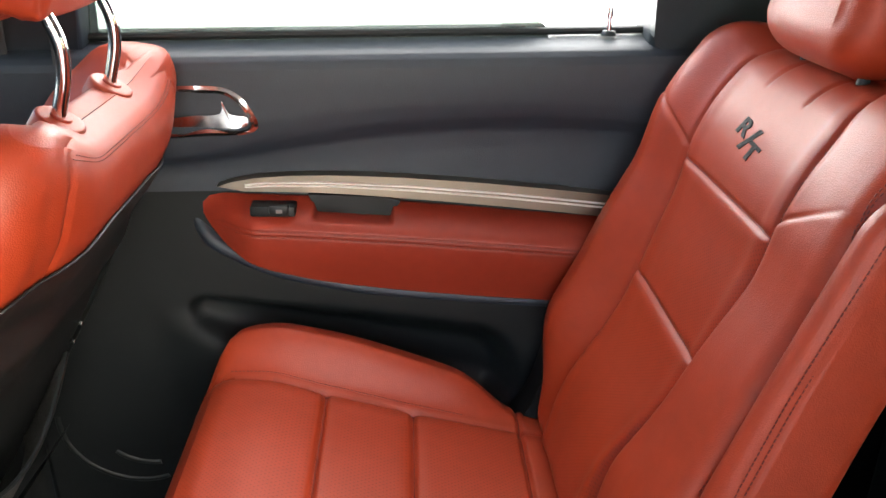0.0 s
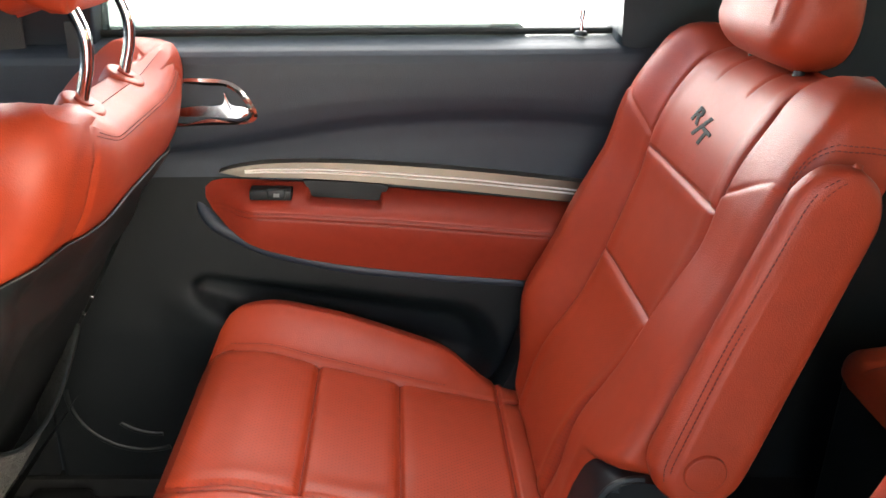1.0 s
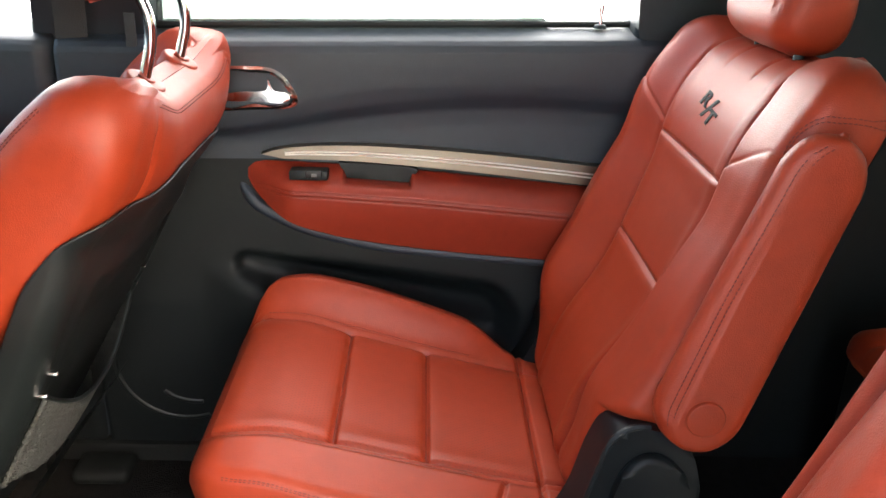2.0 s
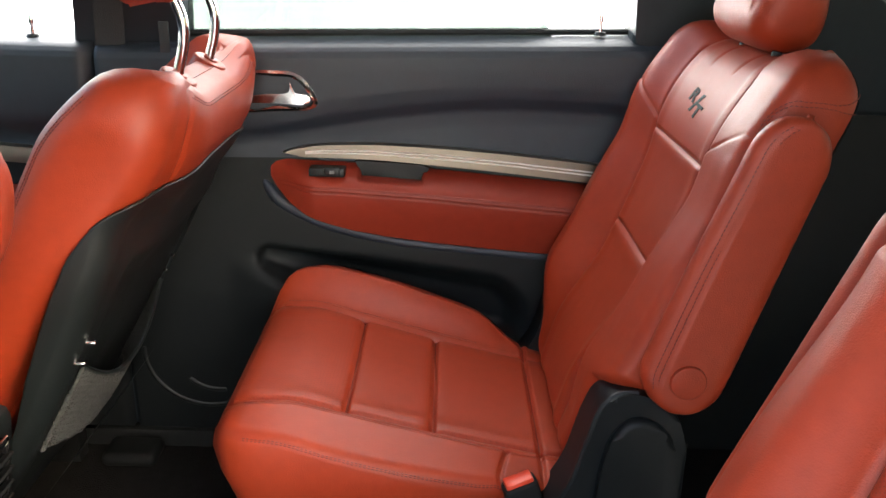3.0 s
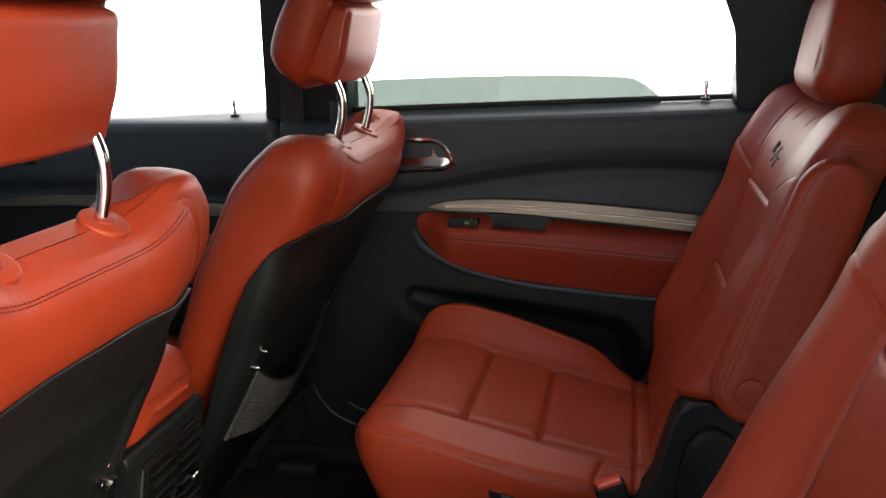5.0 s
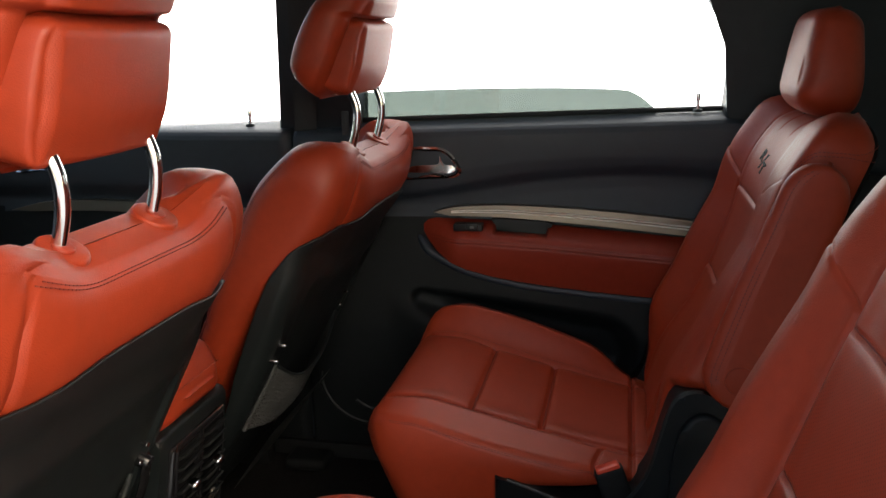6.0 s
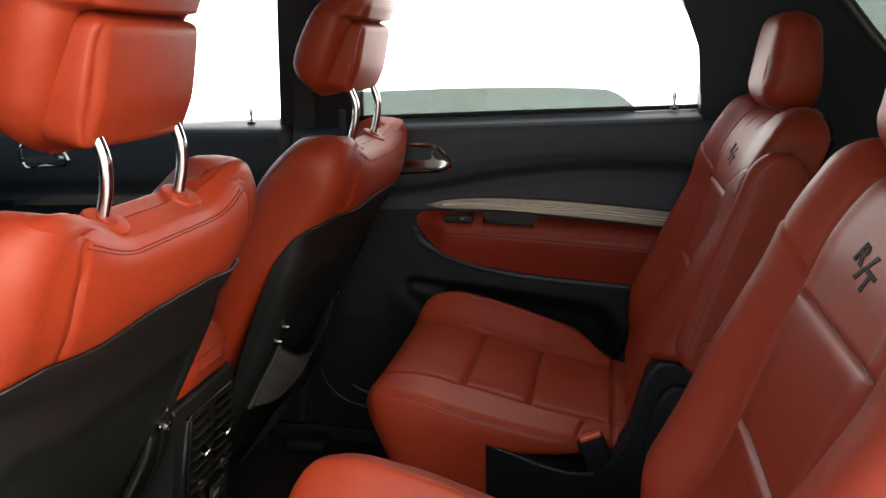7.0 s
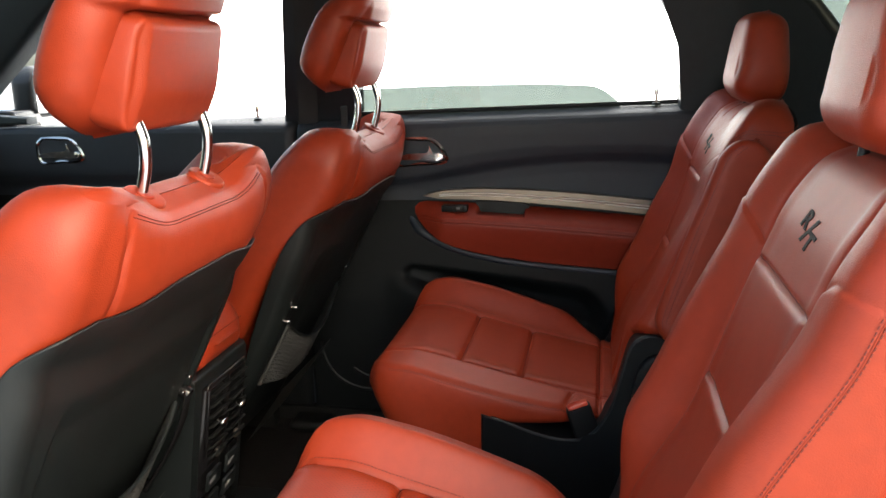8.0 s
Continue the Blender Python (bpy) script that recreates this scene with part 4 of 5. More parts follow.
    cgrid = v.reshape(pillow.last[0], pillow.last[1], 3)
    sy = cseam(c[:, 1])
    top = (np.abs(c[:, 0]) < sy) & (c[:, 2] > 0.66) & (c[:, 1] < 0.462)
    region = np.where(top, np.where(c[:, 1] > C2, 1, np.where(c[:, 1] > C1, 2, np.where(c[:, 1] > C3, 3, 4))), 0)
    names = {0: "cushion_bolster", 1: "cushion_panel", 2: "cushion_panel", 3: "cushion_panel", 4: "cushion_rear_roll"}
    mats = {0: leather, 1: perforated, 2: perforated, 3: perforated, 4: leather}
    split_parts(v, f, region, cplace, mats, seat, names, {1: "perforated red leather panel", 2: "perforated red leather panel", 3: "perforated red leather panel"}.items())
    lines = []
    rows_ = np.arange(50, len(cgrid) - 14)
    for col in (172, len(cgrid[0]) - 5):
        for share in (0.2, 0.75):
            lines.append(cplace(between(cgrid, rows_, col, share)))
        bm_part("piping", tube_bm(cplace(between(cgrid, rows_[::3], col, 0.48, -0.0004)).tolist(), 0.0012, 8), leather, seat)
    for q in (-1, 1):
        seam_shade(cplace(np.array([on_front(cgrid, 170, q * float(cseam(h)), h, -0.0003) for h in np.linspace(0.06, 0.44, 90)])).tolist(), seat)
    for hs in (C1, C2):
        ys = np.linspace(-float(cseam(hs)), float(cseam(hs)), 50)
        seam_shade(cplace(np.array([on_front(cgrid, 170, y, hs, -0.0003) for y in ys])).tolist(), seat)
    ys = np.linspace(-0.17, 0.17, 50)
    seam_shade(cplace(np.array([on_front(cgrid, 170, y, C3, -0.0003) for y in ys])).tolist(), seat)
    for sgn, off in ((-1, 0.0165), (1, 0.009)):
        hs = np.linspace(0.13, 0.44, 120)
        lines.append(cplace(np.array([(sgn * (cseam(h) + off), h, ctop(np.array([sgn * (cseam(h) + off)]), h)[0] + 0.0004) for h in hs])))
    stitch_part(lines, seat)

    # headrest on two short posts
    hp = frame_of((0.410, yc, 1.222), 8.0, base)

    def hhw(h):
        return float(curve(h, [0, 0.03, 0.06, 0.11, 0.14, 0.158, 0.166], [0.083, 0.097, 0.102, 0.094, 0.086, 0.078, 0.071]))

    def hfront(y, h):
        ay = np.abs(np.asarray(y, float))
        return curve(h, [0, 0.04, 0.12, 0.166], [0.028, 0.041, 0.038, 0.030]) - 0.010 * (ay / 0.12) ** 2 - groove(ay - 0.072, 0.002, 0.002)

    def hback(y, h):
        ay = np.abs(np.asarray(y, float))
        return curve(h, [0, 0.04, 0.12, 0.166], [-0.050, -0.058, -0.044, -0.030]) + 0.02 * (ay / 0.12) ** 2
    v, f, c = pillow(hhw, 0.0, 0.154, hfront, hback, rf=0.030, rb=0.030, rt=0.022, rbt=0.022, rows=50, nf=80, nb=40)
    head = mesh_part("headrest", hp(v).tolist(), f.tolist(), leather, seat, "padded red leather headrest")
    for sgn in (-1, 1):
        a, b = hp([(sgn * 0.06, -0.05, -0.012)])[0], hp([(sgn * 0.06, 0.02, -0.012)])[0]
        bm_part("post", cyl_bm(a, b, 0.006, seg=16), black_plastic, head, "black post")

    # black base and hinge covers
    def L(x, z):
        return (x - base[0], z - base[2])
    side = outline_path([(-0.045, 0.696), (0.0, 0.682), (0.05, 0.665), (0.10, 0.656), (0.145, 0.666), (0.180, 0.716), (0.198, 0.780), (0.212, 0.830), (0.234, 0.850), (0.266, 0.848), (0.300, 0.824), (0.318, 0.77)], 5) + [(0.319, 0.46), (-0.045, 0.46)]
    for sgn in (-1, 1):
        ya, yb = sorted((sgn * 0.175, sgn * (0.252 if sgn == inner else 0.232)))
        cover = bm_part("hinge_cover", slab_bm([L(*p) for p in side], ya, yb, 0.020, 5), lining_black, seat, "black plastic hinge cover")
        if sgn == inner:
            rim_line = [(*L(px, pz)[:1], sgn * 0.246, L(px, pz)[1] - 0.001) for px, pz in side[2:44]]
            bm_part("tray_rim", tube_bm(rim_line, 0.0045, 10), black_plastic, cover, "raised rounded rim of the cover")
            dome = outline_path([(0.214, 0.55), (0.212, 0.72), (0.224, 0.798), (0.250, 0.824), (0.282, 0.812), (0.302, 0.765), (0.306, 0.55)], 5)
            yd = sgn * 0.252
            bm_part("cap", slab_bm([L(*p) for p in dome], *sorted((yd - sgn * 0.004, yd + sgn * 0.014)), 0.012, 4), lining_black, cover, "rounded black cap")
    bm_part("seat_base", box_bm(-0.20 - base[0], 0.30 - base[0], -0.17, 0.17, 0.0, 0.24, 0.015), black_plastic, seat, "black seat base")
    return seat


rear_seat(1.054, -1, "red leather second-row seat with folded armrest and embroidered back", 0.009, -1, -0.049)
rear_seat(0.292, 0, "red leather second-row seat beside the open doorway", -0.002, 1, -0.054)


def belt_buckle(x, y, z):
    base = (x, y, z)
    b = empty("belt_buckle", base, "black seat belt buckle with an orange button", "seat belt buckle")
    b.rotation_euler = (radians(-6), radians(-18), radians(12))
    bm_part("housing", box_bm(-0.021, 0.023, -0.015, 0.015, -0.060, 0.0, 0.006, 3), dull_black, b)
    bm_part("button", box_bm(-0.017, 0.019, -0.012, 0.012, -0.004, 0.005, 0.003), orange, b, "orange release button")
    bm_part("stalk", box_bm(-0.012, 0.014, -0.006, 0.006, -0.16, -0.07, 0.003), black_plastic, b)


belt_buckle(0.122, 0.829, 0.712)


def front_seat(x, yc, label, lift, head_x, head_y, pocket, head_drop=0.0, strap_side=0):
    base = (x - 0.35, yc, FLOOR)
    seat = empty("car_seat", base, label, "car seat", "front seats")
    place = frame_of((x - 0.36, yc, 0.62 + lift), 28.2, base)
    H = 0.701

    def hw(h):
        return float(curve(h, [0, 0.1, 0.3, 0.45, 0.56, 0.62, 0.66, 0.685, 0.708], [0.205, 0.216, 0.227, 0.245, 0.246, 0.249, 0.240, 0.230, 0.211]))

    def front(y, h):
        ay = np.abs(np.asarray(y, float))
        d = 0.030 * sstep(ay, 0.13, 0.20) - groove(ay - 0.135, 0.004, 0.006)
        return d - 0.037 * sstep(h, 0.54, 0.70) - groove(h - 0.31, 0.003, 0.004) * (ay > 0)

    def back(y, h):
        ay = np.abs(np.asarray(y, float))
        return curve(h, [0, 0.3, 0.42, 0.50, 0.60, 0.66, 0.70], [-0.06, -0.07, -0.090, -0.118, -0.132, -0.119, -0.102]) + 0.029 * sstep(ay, 0.10, 0.26) ** 1.3 + groove(ay - 0.86 * (hw(h) - 0.04), 0.003, 0.0045)

    def warp(v):
        v = v.copy()
        ay = np.abs(v[:, 0])
        crisp = sstep(v[:, 1], 0.56, 0.69) * sstep(-v[:, 2], 0.05, 0.09) * (1 - sstep(ay, 0.07, 0.20))
        v[:, 1] += 0.6 * np.maximum(H - v[:, 1], 0) * crisp
        wgt = sstep(v[:, 1], 0.55, 0.69)
        v[:, 1] -= wgt * (0.040 * (1 - sstep(np.abs(v[:, 0]), 0.070, 0.205)) + 0.005)
        return v
    v, f, c = pillow(hw, 0.0, H, front, back, rf=0.05, rb=0.04, rt=0.0536, rbt=0.03, rows=150, nf=120, nb=110, warp=warp, rear_roll=lambda y: 0.18 + 0.27 * sstep(np.abs(y), 0.09, 0.17), front_roll=lambda y: 0.2 + 0.8 * sstep(np.abs(y), 0.09, 0.17))
    n, m, jb, row, col, sbk = pillow.last
    topc = row >= n - 8
    rear = (np.abs(sbk) < 0.86) & ~topc
    region = np.where(topc, 1, np.where(rear, 2, 0))
    split_parts(v, f, region, place, {0: leather, 1: leather, 2: leather}, seat, {0: "back_cover", 1: "top_panel", 2: "rear_panel"})
    grid = v.reshape(n, m, 3)
    lines = []
    for r_, inset in ((n - 7, 0.0005), (n - 9, 0.0005)):
        cols = np.arange(jb + 6, jb + 104)
        p = 0.5 * (grid[n - 9, cols] + grid[n - 8, cols]) if r_ == n - 7 else grid[n - 9, cols].copy()
        p[:, 2] -= inset
        p[:, 1] += inset
        lines.append(place(p))
    for col in (122, m - 4):
        for share in (0.3, 0.75):
            lines.append(place(between(grid, np.arange(40, n - 13), col, share)))
    stitch_part(lines, seat)
    # black back shell
    def shw(h):
        return hw(h) + 0.004

    def sback(y, h):
        ay = np.abs(np.asarray(y, float))
        base_d = curve(h, [-0.04, 0.1, 0.3, 0.45, 0.53, 0.585], [-0.118, -0.127, -0.131, -0.129, -0.130, -0.134])
        edge = 0.029 * sstep(ay, 0.10, 0.26) ** 1.3 * (0.75 + 0.25 * sstep(h, 0.42, 0.56))
        dish = 0.009 * (1 - sstep(ay, 0.180, 0.190)) * (1 - sstep(h, 0.41, 0.47))
        k = sstep(h, 0.46, 0.54)
        return (base_d + edge + dish) * (1 - k) + (back(y, h) - groove(ay - 0.86 * (hw(h) - 0.04), 0.003, 0.0045) - 0.004) * k

    def edge_d(h):
        """Front rim of the shell's side wings."""
        return float(curve(h, [0, 0.18, 0.27, 0.38, 0.44, 0.50, 0.545, 0.590], [-0.094, -0.086, -0.073, -0.065, -0.064, -0.074, -0.092, -0.122]))
    v, f, c = pillow(shw, -0.04, 0.590, lambda y, h: np.asarray(y, float) * 0 - 0.02, sback, rf=0.006, rb=0.034, rt=0.004, rbt=0.02, rows=110, nf=12, nb=170)
    loft = v.reshape(pillow.last[0], pillow.last[1], 3)
    M, sheet = 190, []
    for ring in loft[5:-10]:
        ring = np.concatenate([ring[11:], ring[:1]])
        lim = max(edge_d(ring[0, 1]), ring[:, 2].min() + 0.010)
        keep = np.nonzero(ring[:, 2] < lim)[0]
        a, b = keep[0], keep[-1]
        p0 = ring[a - 1] + (ring[a] - ring[a - 1]) * (ring[a - 1, 2] - lim) / (ring[a - 1, 2] - ring[a, 2])
        p1 = ring[b + 1] + (ring[b] - ring[b + 1]) * (ring[b + 1, 2] - lim) / (ring[b + 1, 2] - ring[b, 2])
        line = np.concatenate([[p0], ring[a:b + 1], [p1]])
        arc_len = np.concatenate([[0], np.cumsum(np.linalg.norm(np.diff(line, axis=0), axis=1))])
        u = np.linspace(0, arc_len[-1], M)
        sheet.append(np.stack([np.interp(u, arc_len, line[:, k]) for k in range(3)], 1))
    sheet = np.array(sheet)
    k = sstep(sheet[:, :, 1], 0.49, 0.58)
    sheet[:, :, 1] -= k * (0.020 * sstep(np.abs(sheet[:, :, 0]), 0.05, 0.22))
    i = (np.arange(len(sheet) - 1)[:, None] * M + np.arange(M - 1)[None, :]).ravel()
    shell = mesh_part("back_shell", place(sheet.reshape(-1, 3)).tolist(), np.stack([i, i + M, i + M + 1, i + 1], 1).tolist(), black_plastic, seat, "black plastic seat back shell")
    mod = shell.modifiers.new("thick", "SOLIDIFY")
    mod.thickness, mod.offset = 0.003, -1.0
    # net pocket, sagging at its rim
    y0, y1 = pocket
    pts = []
    for t in np.linspace(0, 1, 40):
        for u in np.linspace(-1, 1, 50):
            y = (y0 + y1) / 2 + u * (y1 - y0) / 2
            h = 0.150 + (0.095 + 0.055 * abs(u) ** 2.2) * t
            d = float(sback(np.array([y]), h)[0]) - 0.004 - 0.018 * (1 - t) * (1 - u ** 4) - 0.030 * (1 - u * u) * (0.3 + 0.7 * t) + 0.0016 * math.sin(h * 700 + 4 * math.sin(y * 45) + y * 120) * (1 - t ** 8)
            pts.append((y, h, d))
    i = (np.arange(39)[:, None] * 50 + np.arange(49)[None, :]).ravel()
    net = mesh_part("net_pocket", place(np.array(pts)).tolist(), np.stack([i, i + 1, i + 51, i + 50], 1).tolist(), netting, shell, "grey elastic net pocket")
    mod = net.modifiers.new("thick", "SOLIDIFY")
    mod.thickness = 0.003
    bm_part("pocket_rim", tube_bm(place(np.array(pts[-50:])).tolist(), 0.003, 8), black_plastic, shell, "elastic pocket rim")
    for y, away in ((y1, 1),) if strap_side else ((y0, -1), (y1, 1)):
        for hh, out in ((0.337, 0.012), (0.306, 0.016)):
            d = float(sback(np.array([y]), hh)[0])
            p, q = place([(y + away * out, hh, d + 0.006)])[0], place([(y + away * out * 0.8, hh + 0.006, d - 0.007)])[0]
            bm_part("hook", cyl_bm(p, q, 0.0022, 0.0032, 12, bevel=0.0008), chrome, shell, "pale metal hook")
    if strap_side:
        def on_back(y, h, d):
            return (strap_side * y, h, float(sback(np.array([y]), h)[0]) + d)
        loop = [on_back(0.185 + 0.018 * k / 11, h, -0.008 - 0.007 * math.sin(math.pi * k / 11)) for k, h in enumerate(np.linspace(0.300, 0.105, 12))]
        bm_part("pull_strap", tube_bm(place(np.array(loop)).tolist(), 0.006, 12, flat=((0, 1, 0), 0.0115, 0.004)), gloss_black, shell, "glossy black pull strap")
        for y, h in ((0.185, 0.300), (0.203, 0.105)):
            p, q = place([on_back(y, h, 0.004)])[0], place([on_back(y, h, -0.013)])[0]
            bm_part("strap_stud", cyl_bm(p, q, 0.0115, 0.0100, 18, bevel=0.002), gloss_black, shell, "rounded black stud")
    flap = [(-0.105, -0.035, -0.134), (0.105, -0.035, -0.134), (0.160, 0.150, -0.162), (-0.160, 0.150, -0.162)]
    fb = bmesh.new()
    fb.faces.new([fb.verts.new(p) for p in place(np.array(flap))])
    bmesh.ops.solidify(fb, geom=list(fb.faces), thickness=0.006)
    bm_part("kick_flap", fb, netting, shell, "slanted grey flap under the shell", smooth=False)
    # headrest with a stepped rear block
    hp = frame_of((head_x - 0.022, head_y, 1.245 - head_drop), 14.0, base)

    def hhw(h):
        return float(curve(h, [0, 0.025, 0.06, 0.11, 0.16, 0.19, 0.205, 0.215], [0.092, 0.112, 0.126, 0.130, 0.122, 0.108, 0.092, 0.070]))

    def hfront(y, h):
        return curve(h, [0, 0.05, 0.14, 0.215], [0.060, 0.088, 0.070, 0.015]) - 0.012 * (np.abs(np.asarray(y, float)) / 0.13) ** 2

    def hback(y, h):
        ay = np.abs(np.asarray(y, float))
        inner = 1 - sstep(ay, 0.074, 0.108)
        d = curve(h, [0, 0.215], [-0.004, -0.030]) + 0.018 * (ay / 0.13) ** 2
        return d + 0.012 * inner * (1 - sstep(h, 0.140, 0.149)) - 0.017 * inner * sstep(h, 0.144, 0.153) * (1 - 0.8 * sstep(h, 0.17, 0.215))
    v, f, c = pillow(hhw, 0.0, 0.215, hfront, hback, rf=0.045, rb=0.032, rt=0.040, rbt=0.034, rows=110, nf=70, nb=110)
    head = mesh_part("headrest", hp(v).tolist(), f.tolist(), leather, seat, "padded red leather headrest")

    def bhw(h):
        return float(curve(h, [0.016, 0.036, 0.076, 0.118, 0.141], [0.092, 0.101, 0.105, 0.100, 0.094]))
    v, f, c = pillow(bhw, 0.018, 0.141, lambda y, h: np.asarray(y, float) * 0 + 0.02, lambda y, h: curve(h, [0.016, 0.07, 0.141], [-0.030, -0.040, -0.037]) + 0.007 * np.clip((np.abs(np.asarray(y, float)) - 0.083 + 0.05 * (h - 0.08)) / 0.012, 0, 1) ** 1.5 + 0.003 * (np.asarray(y, float) / 0.08) ** 2, rf=0.01, rb=0.007, rt=0.012, rbt=0.010, rows=60, nf=20, nb=110)
    mesh_part("rear_block", hp(v).tolist(), f.tolist(), leather, head, "padded red block on the headrest")
    for sgn in (-1, 1):
        y, X = sgn * 0.074 + head_y - yc, head_x - base[0]
        p = [(X - 0.008, y, 1.120 - base[2]), (X + 0.006, y, 1.175 - base[2]), (X + 0.015, y, 1.210 - base[2]), (X + 0.015, y, 1.240 - base[2]), (X + 0.002, y, 1.275 - base[2])]
        bm_part("post", tube_bm(smooth_path(p, 8), 0.0068, 16), chrome, head, "bent chrome post")
        hc = np.array([X + 0.003, 0, 1.163 - base[2]])
        o = place([(0, 0, 0)])[0]
        cd = -(hc[0] - o[0]) * math.cos(radians(28.2)) + (hc[2] - o[2]) * math.sin(radians(28.2))
        for name, ha, hb, ra, mat, words in (("post_collar", 0.640, 0.6620, 0.0255, leather, "round red collar"), ("post_sleeve", 0.6612, 0.6645, 0.0105, shaded_red, "small red sleeve")):
            a, b = place([(y, ha, cd)])[0], place([(y, hb, cd)])[0]
            bm_part(name, cyl_bm(a, b, ra, ra * 0.92, 36, bevel=ra * 0.12), mat, seat, words)
    # cushion and base
    def cplace(p):
        p = np.atleast_2d(p)
        return np.stack([x - 0.42 - p[:, 1] - base[0], p[:, 0], p[:, 2] - base[2]], 1)
    v, f, c = pillow(lambda h: float(curve(h, [0, 0.1, 0.4, 0.5], [0.22, 0.245, 0.25, 0.22])), 0.0, 0.5,
                     lambda y, h: curve(h, [0, 0.3, 0.5], [0.66, 0.70, 0.70]) + 0.035 * sstep(np.abs(np.asarray(y, float)), 0.12, 0.19),
                     lambda y, h: np.asarray(y, float) * 0 + 0.56, rf=0.05, rb=0.02, rt=0.05, rbt=0.03, rows=50, nf=60, nb=14)
    mesh_part("cushion", cplace(v).tolist(), f.tolist(), leather, seat, "red leather cushion")
    bm_part("side_shield", box_bm(x - 0.90 - base[0], x - 0.30 - base[0], -0.235, 0.235, 0.10, 0.17, 0.02, 3), black_plastic, seat, "black plastic side shield")
    for sgn in (-1, 1):
        bm_part("rail_foot", box_bm(x - 0.27 - base[0], x - 0.17 - base[0], sgn * 0.19 - 0.035, sgn * 0.19 + 0.035, 0.0, 0.030, 0.014, 4), dull_black, seat, "dark rail end cover")
        bm_part("rail", box_bm(x - 0.92 - base[0], x - 0.31 - base[0], sgn * 0.19 - 0.02, sgn * 0.19 + 0.02, 0.0, 0.11, 0.006), dull_black, seat, "black seat rail")
    return seat


front_seat(-0.338, 0.339, "red leather driver's seat with black plastic back shell", 0.0064, -0.338, 0.332, (-0.150, 0.150), 0.012, 1)
front_seat(-0.319, 1.095, "red leather front passenger seat with black plastic back shell", -0.006, -0.322, 1.094, (-0.196, 0.100))

# ---- centre console ----
CON = (-0.50, 0.69, FLOOR)
console = empty("centre_console", CON, "black centre console with rear air vents and red armrest lid", "console")
prof = outline_path([(-0.04, 0.0), (-0.012, 0.10), (0.006, 0.22), (0.022, 0.33), (0.030, 0.390), (0.024, 0.404), (-0.01, 0.408)], 6) + [(-0.55, 0.408), (-0.55, 0.0)]
bm_part("body", slab_bm(prof, -0.10, 0.10, 0.014, 4), black_plastic, console)


def lid_half(h):
    return float(curve(h, [0, 0.03, 0.10, 0.30, 0.45], [0.078, 0.094, 0.102, 0.102, 0.095]))


v, f, c = pillow(lid_half, 0.0, 0.45, lambda y, h: curve(h, [0, 0.05, 0.2, 0.45], [0.482, 0.498, 0.505, 0.500]) - 0.010 * (np.asarray(y, float) / 0.1) ** 2, lambda y, h: np.asarray(y, float) * 0 + 0.406, rf=0.034, rb=0.012, rt=0.03, rbt=0.034, rows=50, nf=40, nb=14)
lid = mesh_part("armrest_lid", np.stack([0.042 - v[:, 1], v[:, 0], v[:, 2]], 1).tolist(), f.tolist(), leather, console, "red leather armrest lid")
stitch_part([[(0.043 - 0.034 * (1 - math.cos(a)), y, 0.462) for a, y in ((0, -0.06), (0, 0.06))]], lid)


def face(u, w, d):
    """A point of the console's rear face: u across, w up, d out of it."""
    return Vector((0.006 + (w - 0.22) * 0.14 - 0.25 * max(0.22 - w, 0) ** 1.5 + d, u, w))


def face_box(u0, u1, w0, w1, d0, d1, bevel=0.002, seg=2):
    """A rounded block lying on the rear face."""
    bm = box_bm(d0, d1, u0, u1, 0.0, w1 - w0, bevel, seg)
    lean = math.atan2(face(0, w1, 0).x - face(0, w0, 0).x, w1 - w0)
    bmesh.ops.rotate(bm, verts=bm.verts, cent=(0, 0, 0), matrix=Matrix.Rotation(lean, 3, "Y"))
    bmesh.ops.translate(bm, verts=bm.verts, vec=face(0, w0, 0))
    return bm


panel = bm_part("vent_panel", face_box(-0.076, 0.076, 0.10, 0.384, -0.006, 0.010, 0.005), gloss_black, console, "glossy black vent and switch panel")
bm_part("bright_edge", tube_bm([face(u, w, 0.010) for u, w in ((-0.073, 0.376), (-0.070, 0.383), (0.070, 0.383), (0.073, 0.376))], 0.0016, 8), chrome, panel, "thin chrome edge")
for cu in (-0.037, 0.037):
    frame_ring = [face(cu + a, b, 0.0105) for a, b in ((-0.032, 0.238), (0.032, 0.238), (0.033, 0.30), (0.032, 0.374), (-0.032, 0.374), (-0.033, 0.30), (-0.032, 0.238))]
    bm_part("vent_frame", tube_bm(frame_ring, 0.0022, 8), gloss_black, panel, "thin glossy vent frame")
    for k in range(7):
        w = 0.362 - k * 0.0185
        bm = box_bm(-0.004, 0.010, cu - 0.029, cu + 0.029, -0.0018, 0.0018, 0.0009, 2)
        bmesh.ops.rotate(bm, verts=bm.verts, cent=(0, 0, 0), matrix=Matrix.Rotation(radians(-28), 3, "Y"))
        bmesh.ops.translate(bm, verts=bm.verts, vec=face(0, w, 0.012))
        bm_part("vent_slat", bm, dull_black, panel)
    bm_part("vent_knob", face_box(cu - 0.010, cu + 0.010, 0.304, 0.318, 0.014, 0.030, 0.005, 3), chrome, panel, "bright protruding vent slider")
    bm_part("vent_wheel", face_box(cu - 0.006, cu + 0.006, 0.246, 0.262, 0.012, 0.019, 0.003, 2), satin, panel, "pale thumb wheel")
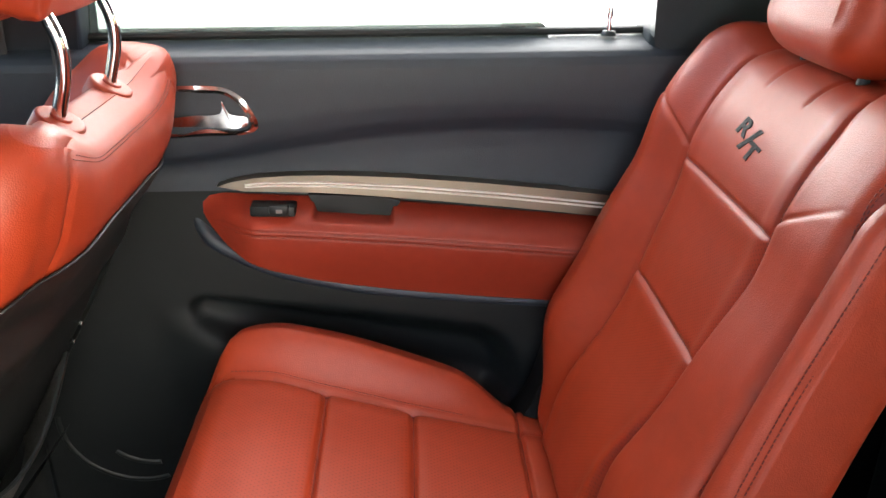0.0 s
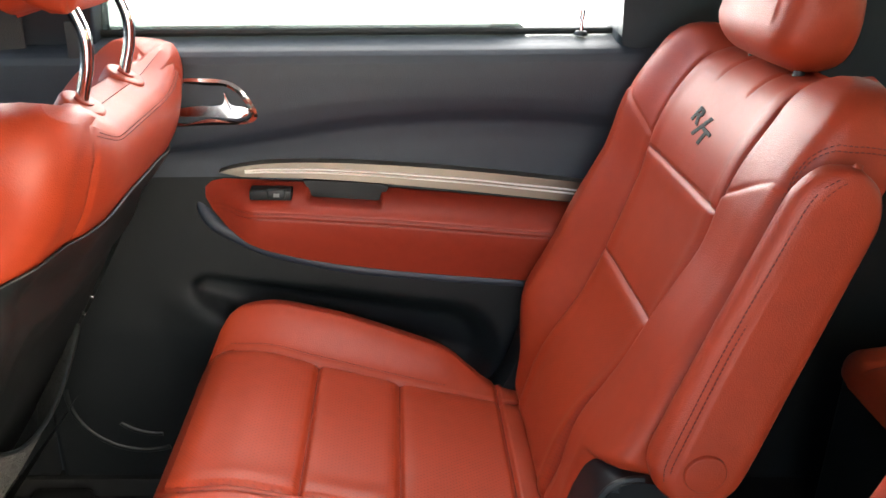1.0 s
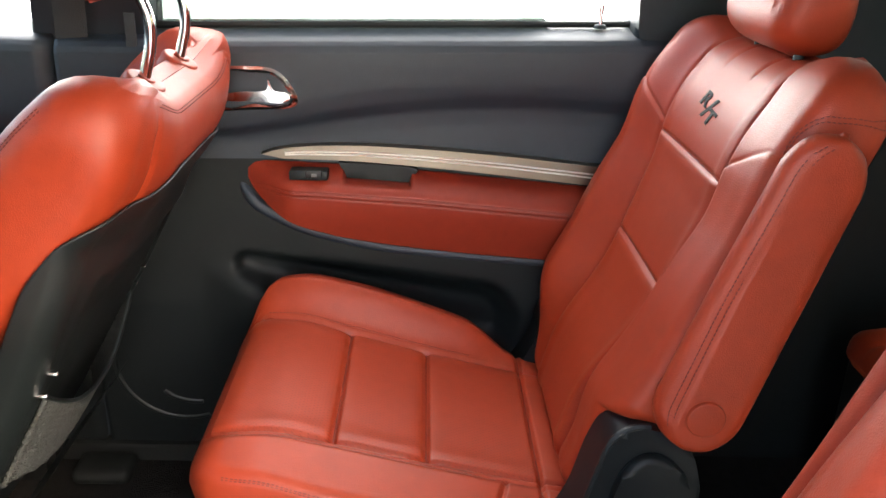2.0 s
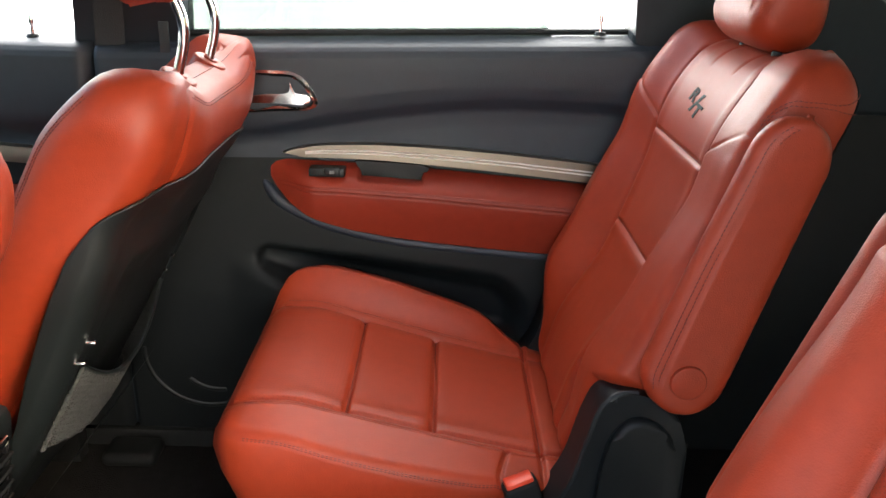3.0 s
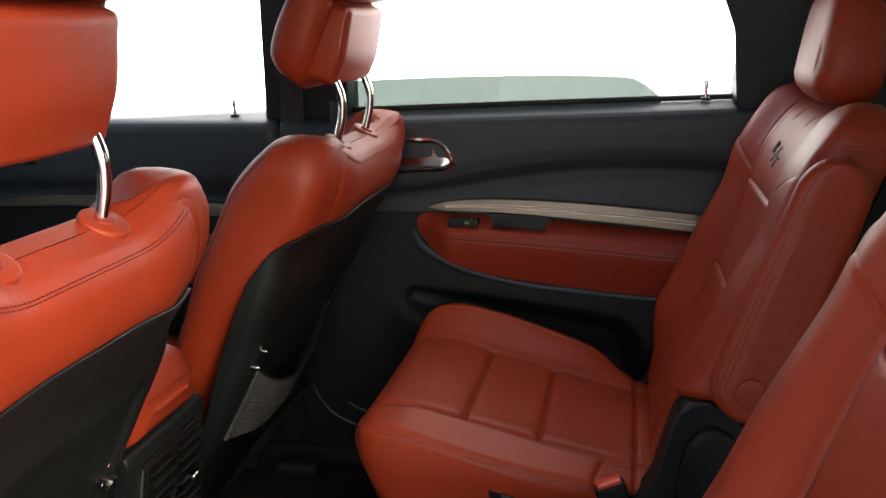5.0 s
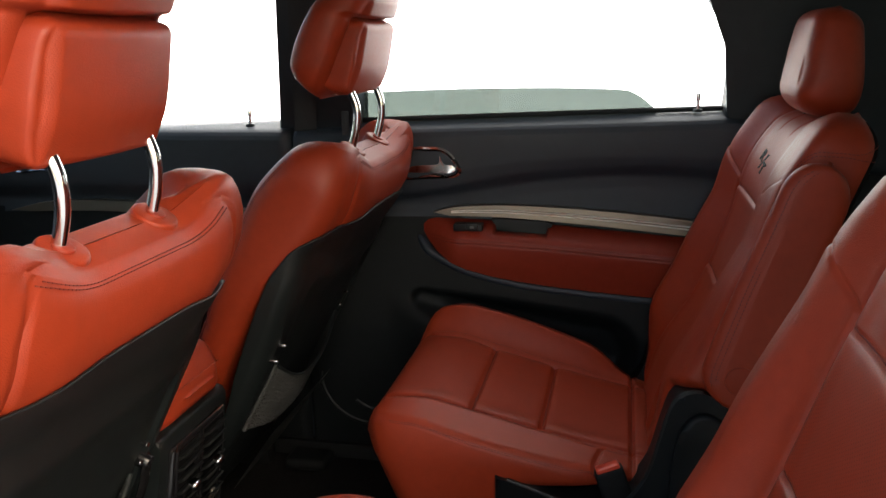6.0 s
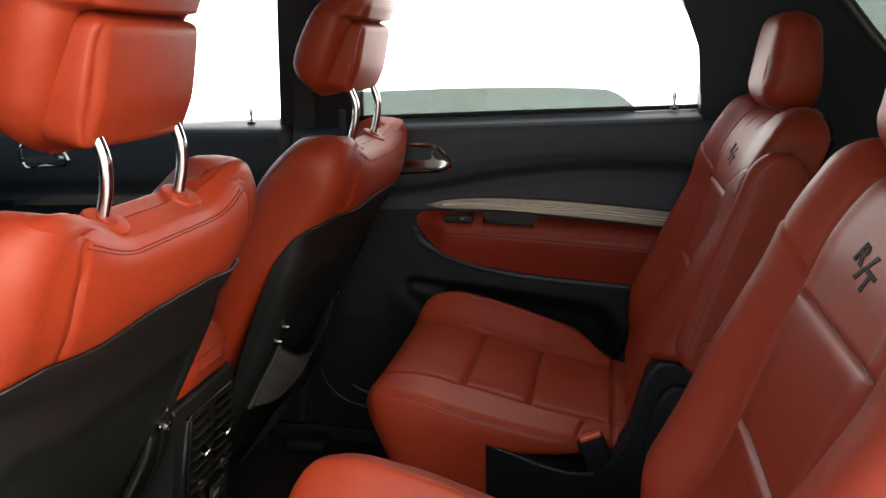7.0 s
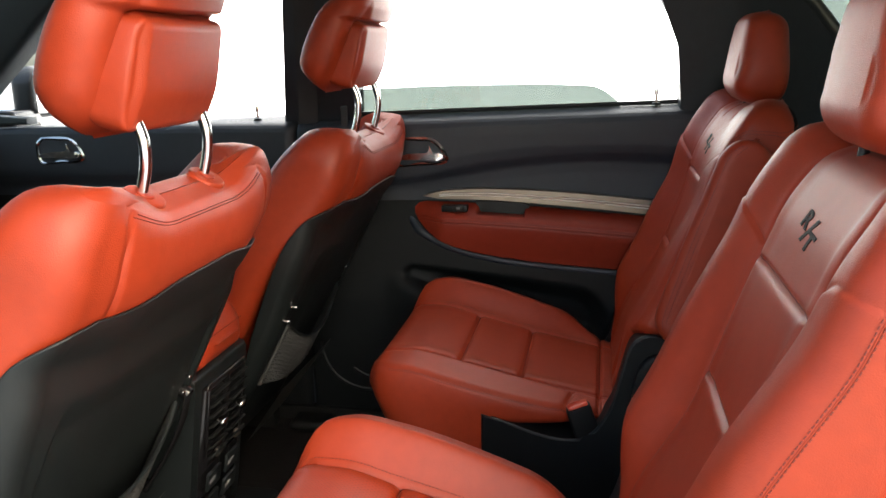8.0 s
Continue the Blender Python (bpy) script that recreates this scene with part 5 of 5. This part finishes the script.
for cu, w in ((-0.036, 0.205), (0.036, 0.205), (-0.036, 0.160), (0.036, 0.160)):
    sw = bm_part("switch", face_box(cu - 0.026, cu + 0.026, w - 0.017, w + 0.017, 0.008, 0.014, 0.003), black_plastic, panel)
    for k in (-1, 0, 1):
        bm_part("marking", face_box(cu - 0.012 + 0.008 * k, cu - 0.007 + 0.008 * k + 0.0, w - 0.004, w + 0.005, 0.0138, 0.0146, 0), icon, sw, "pale bar marking")
bm_part("socket_flap", face_box(-0.030, 0.030, 0.108, 0.136, 0.008, 0.014, 0.005, 3), black_plastic, panel, "black socket flap")

# ---- third row, belts ----
TR = (0.92, 1.03, FLOOR)
third = empty("car_seat", TR, "red leather third-row seat behind the second row", "car seat")
v, f, c = pillow(lambda h: float(curve(h, [0, 0.05, 0.4, 0.45], [0.20, 0.22, 0.22, 0.19])), 0.0, 0.45, lambda y, h: curve(h, [0, 0.3, 0.45], [0.33, 0.355, 0.335]) - groove(np.abs(np.asarray(y, float)) - 0.15, 0.004, 0.006),
                 lambda y, h: np.asarray(y, float) * 0 + 0.29, rf=0.04, rb=0.015, rt=0.04, rbt=0.03, rows=60, nf=70, nb=14)
mesh_part("cushion", np.stack([0.20 - v[:, 1], v[:, 0], v[:, 2]], 1).tolist(), f.tolist(), leather, third)
v, f, c = pillow(lambda h: float(curve(h, [0, 0.1, 0.45, 0.55], [0.22, 0.24, 0.23, 0.17])), 0.0, 0.55, lambda y, h: 0.02 * sstep(np.abs(np.asarray(y, float)), 0.12, 0.2), lambda y, h: np.asarray(y, float) * 0 - 0.1, rf=0.04, rb=0.02, rt=0.05, rbt=0.03, rows=50, nf=60, nb=14)
mesh_part("backrest", frame_of((TR[0] + 0.20, TR[1], FLOOR + 0.32), 22, TR)(v).tolist(), f.tolist(), leather, third)
bm_part("seat_base", box_bm(-0.22, 0.2, -0.22, 0.22, 0.0, 0.30, 0.02), black_plastic, third)


def strap(points, label):
    p0 = points[-1]
    ob = empty("seat_belt", p0, label, "seat belt", "seat belts")
    bm_part("webbing", tube_bm([Vector(p) - Vector(p0) for p in smooth_path(points, 8)], 0.02, 8, flat=((1, 0.1, 0), 0.023, 0.0012)), webbing, ob)
    g = Vector(points[1]) - Vector(p0)
    loop = [(g.x - 0.034, g.y, g.z + 0.008), (g.x - 0.030, g.y - 0.006, g.z - 0.010), (g.x + 0.030, g.y - 0.006, g.z - 0.010), (g.x + 0.034, g.y, g.z + 0.008), (g.x, g.y - 0.004, g.z + 0.026), (g.x - 0.034, g.y, g.z + 0.008)]
    bm_part("belt_guide", tube_bm(smooth_path(loop, 6), 0.005, 10), black_plastic, ob, "black plastic belt guide")


strap([(-0.465, 1.205, 1.57), (-0.472, 1.222, 1.52), (-0.495, 1.271, 1.38), (-0.518, 1.330, 1.20), (-0.528, 1.345, 1.08), (-0.53, 1.348, 0.95)], "black seat belt hanging down the middle pillar")
strap([(0.30, 1.24, 1.50), (0.36, 1.30, 1.38), (0.45, 1.325, 1.27), (0.50, 1.33, 1.10), (0.50, 1.33, 0.9)], "black seat belt on the rear pillar")
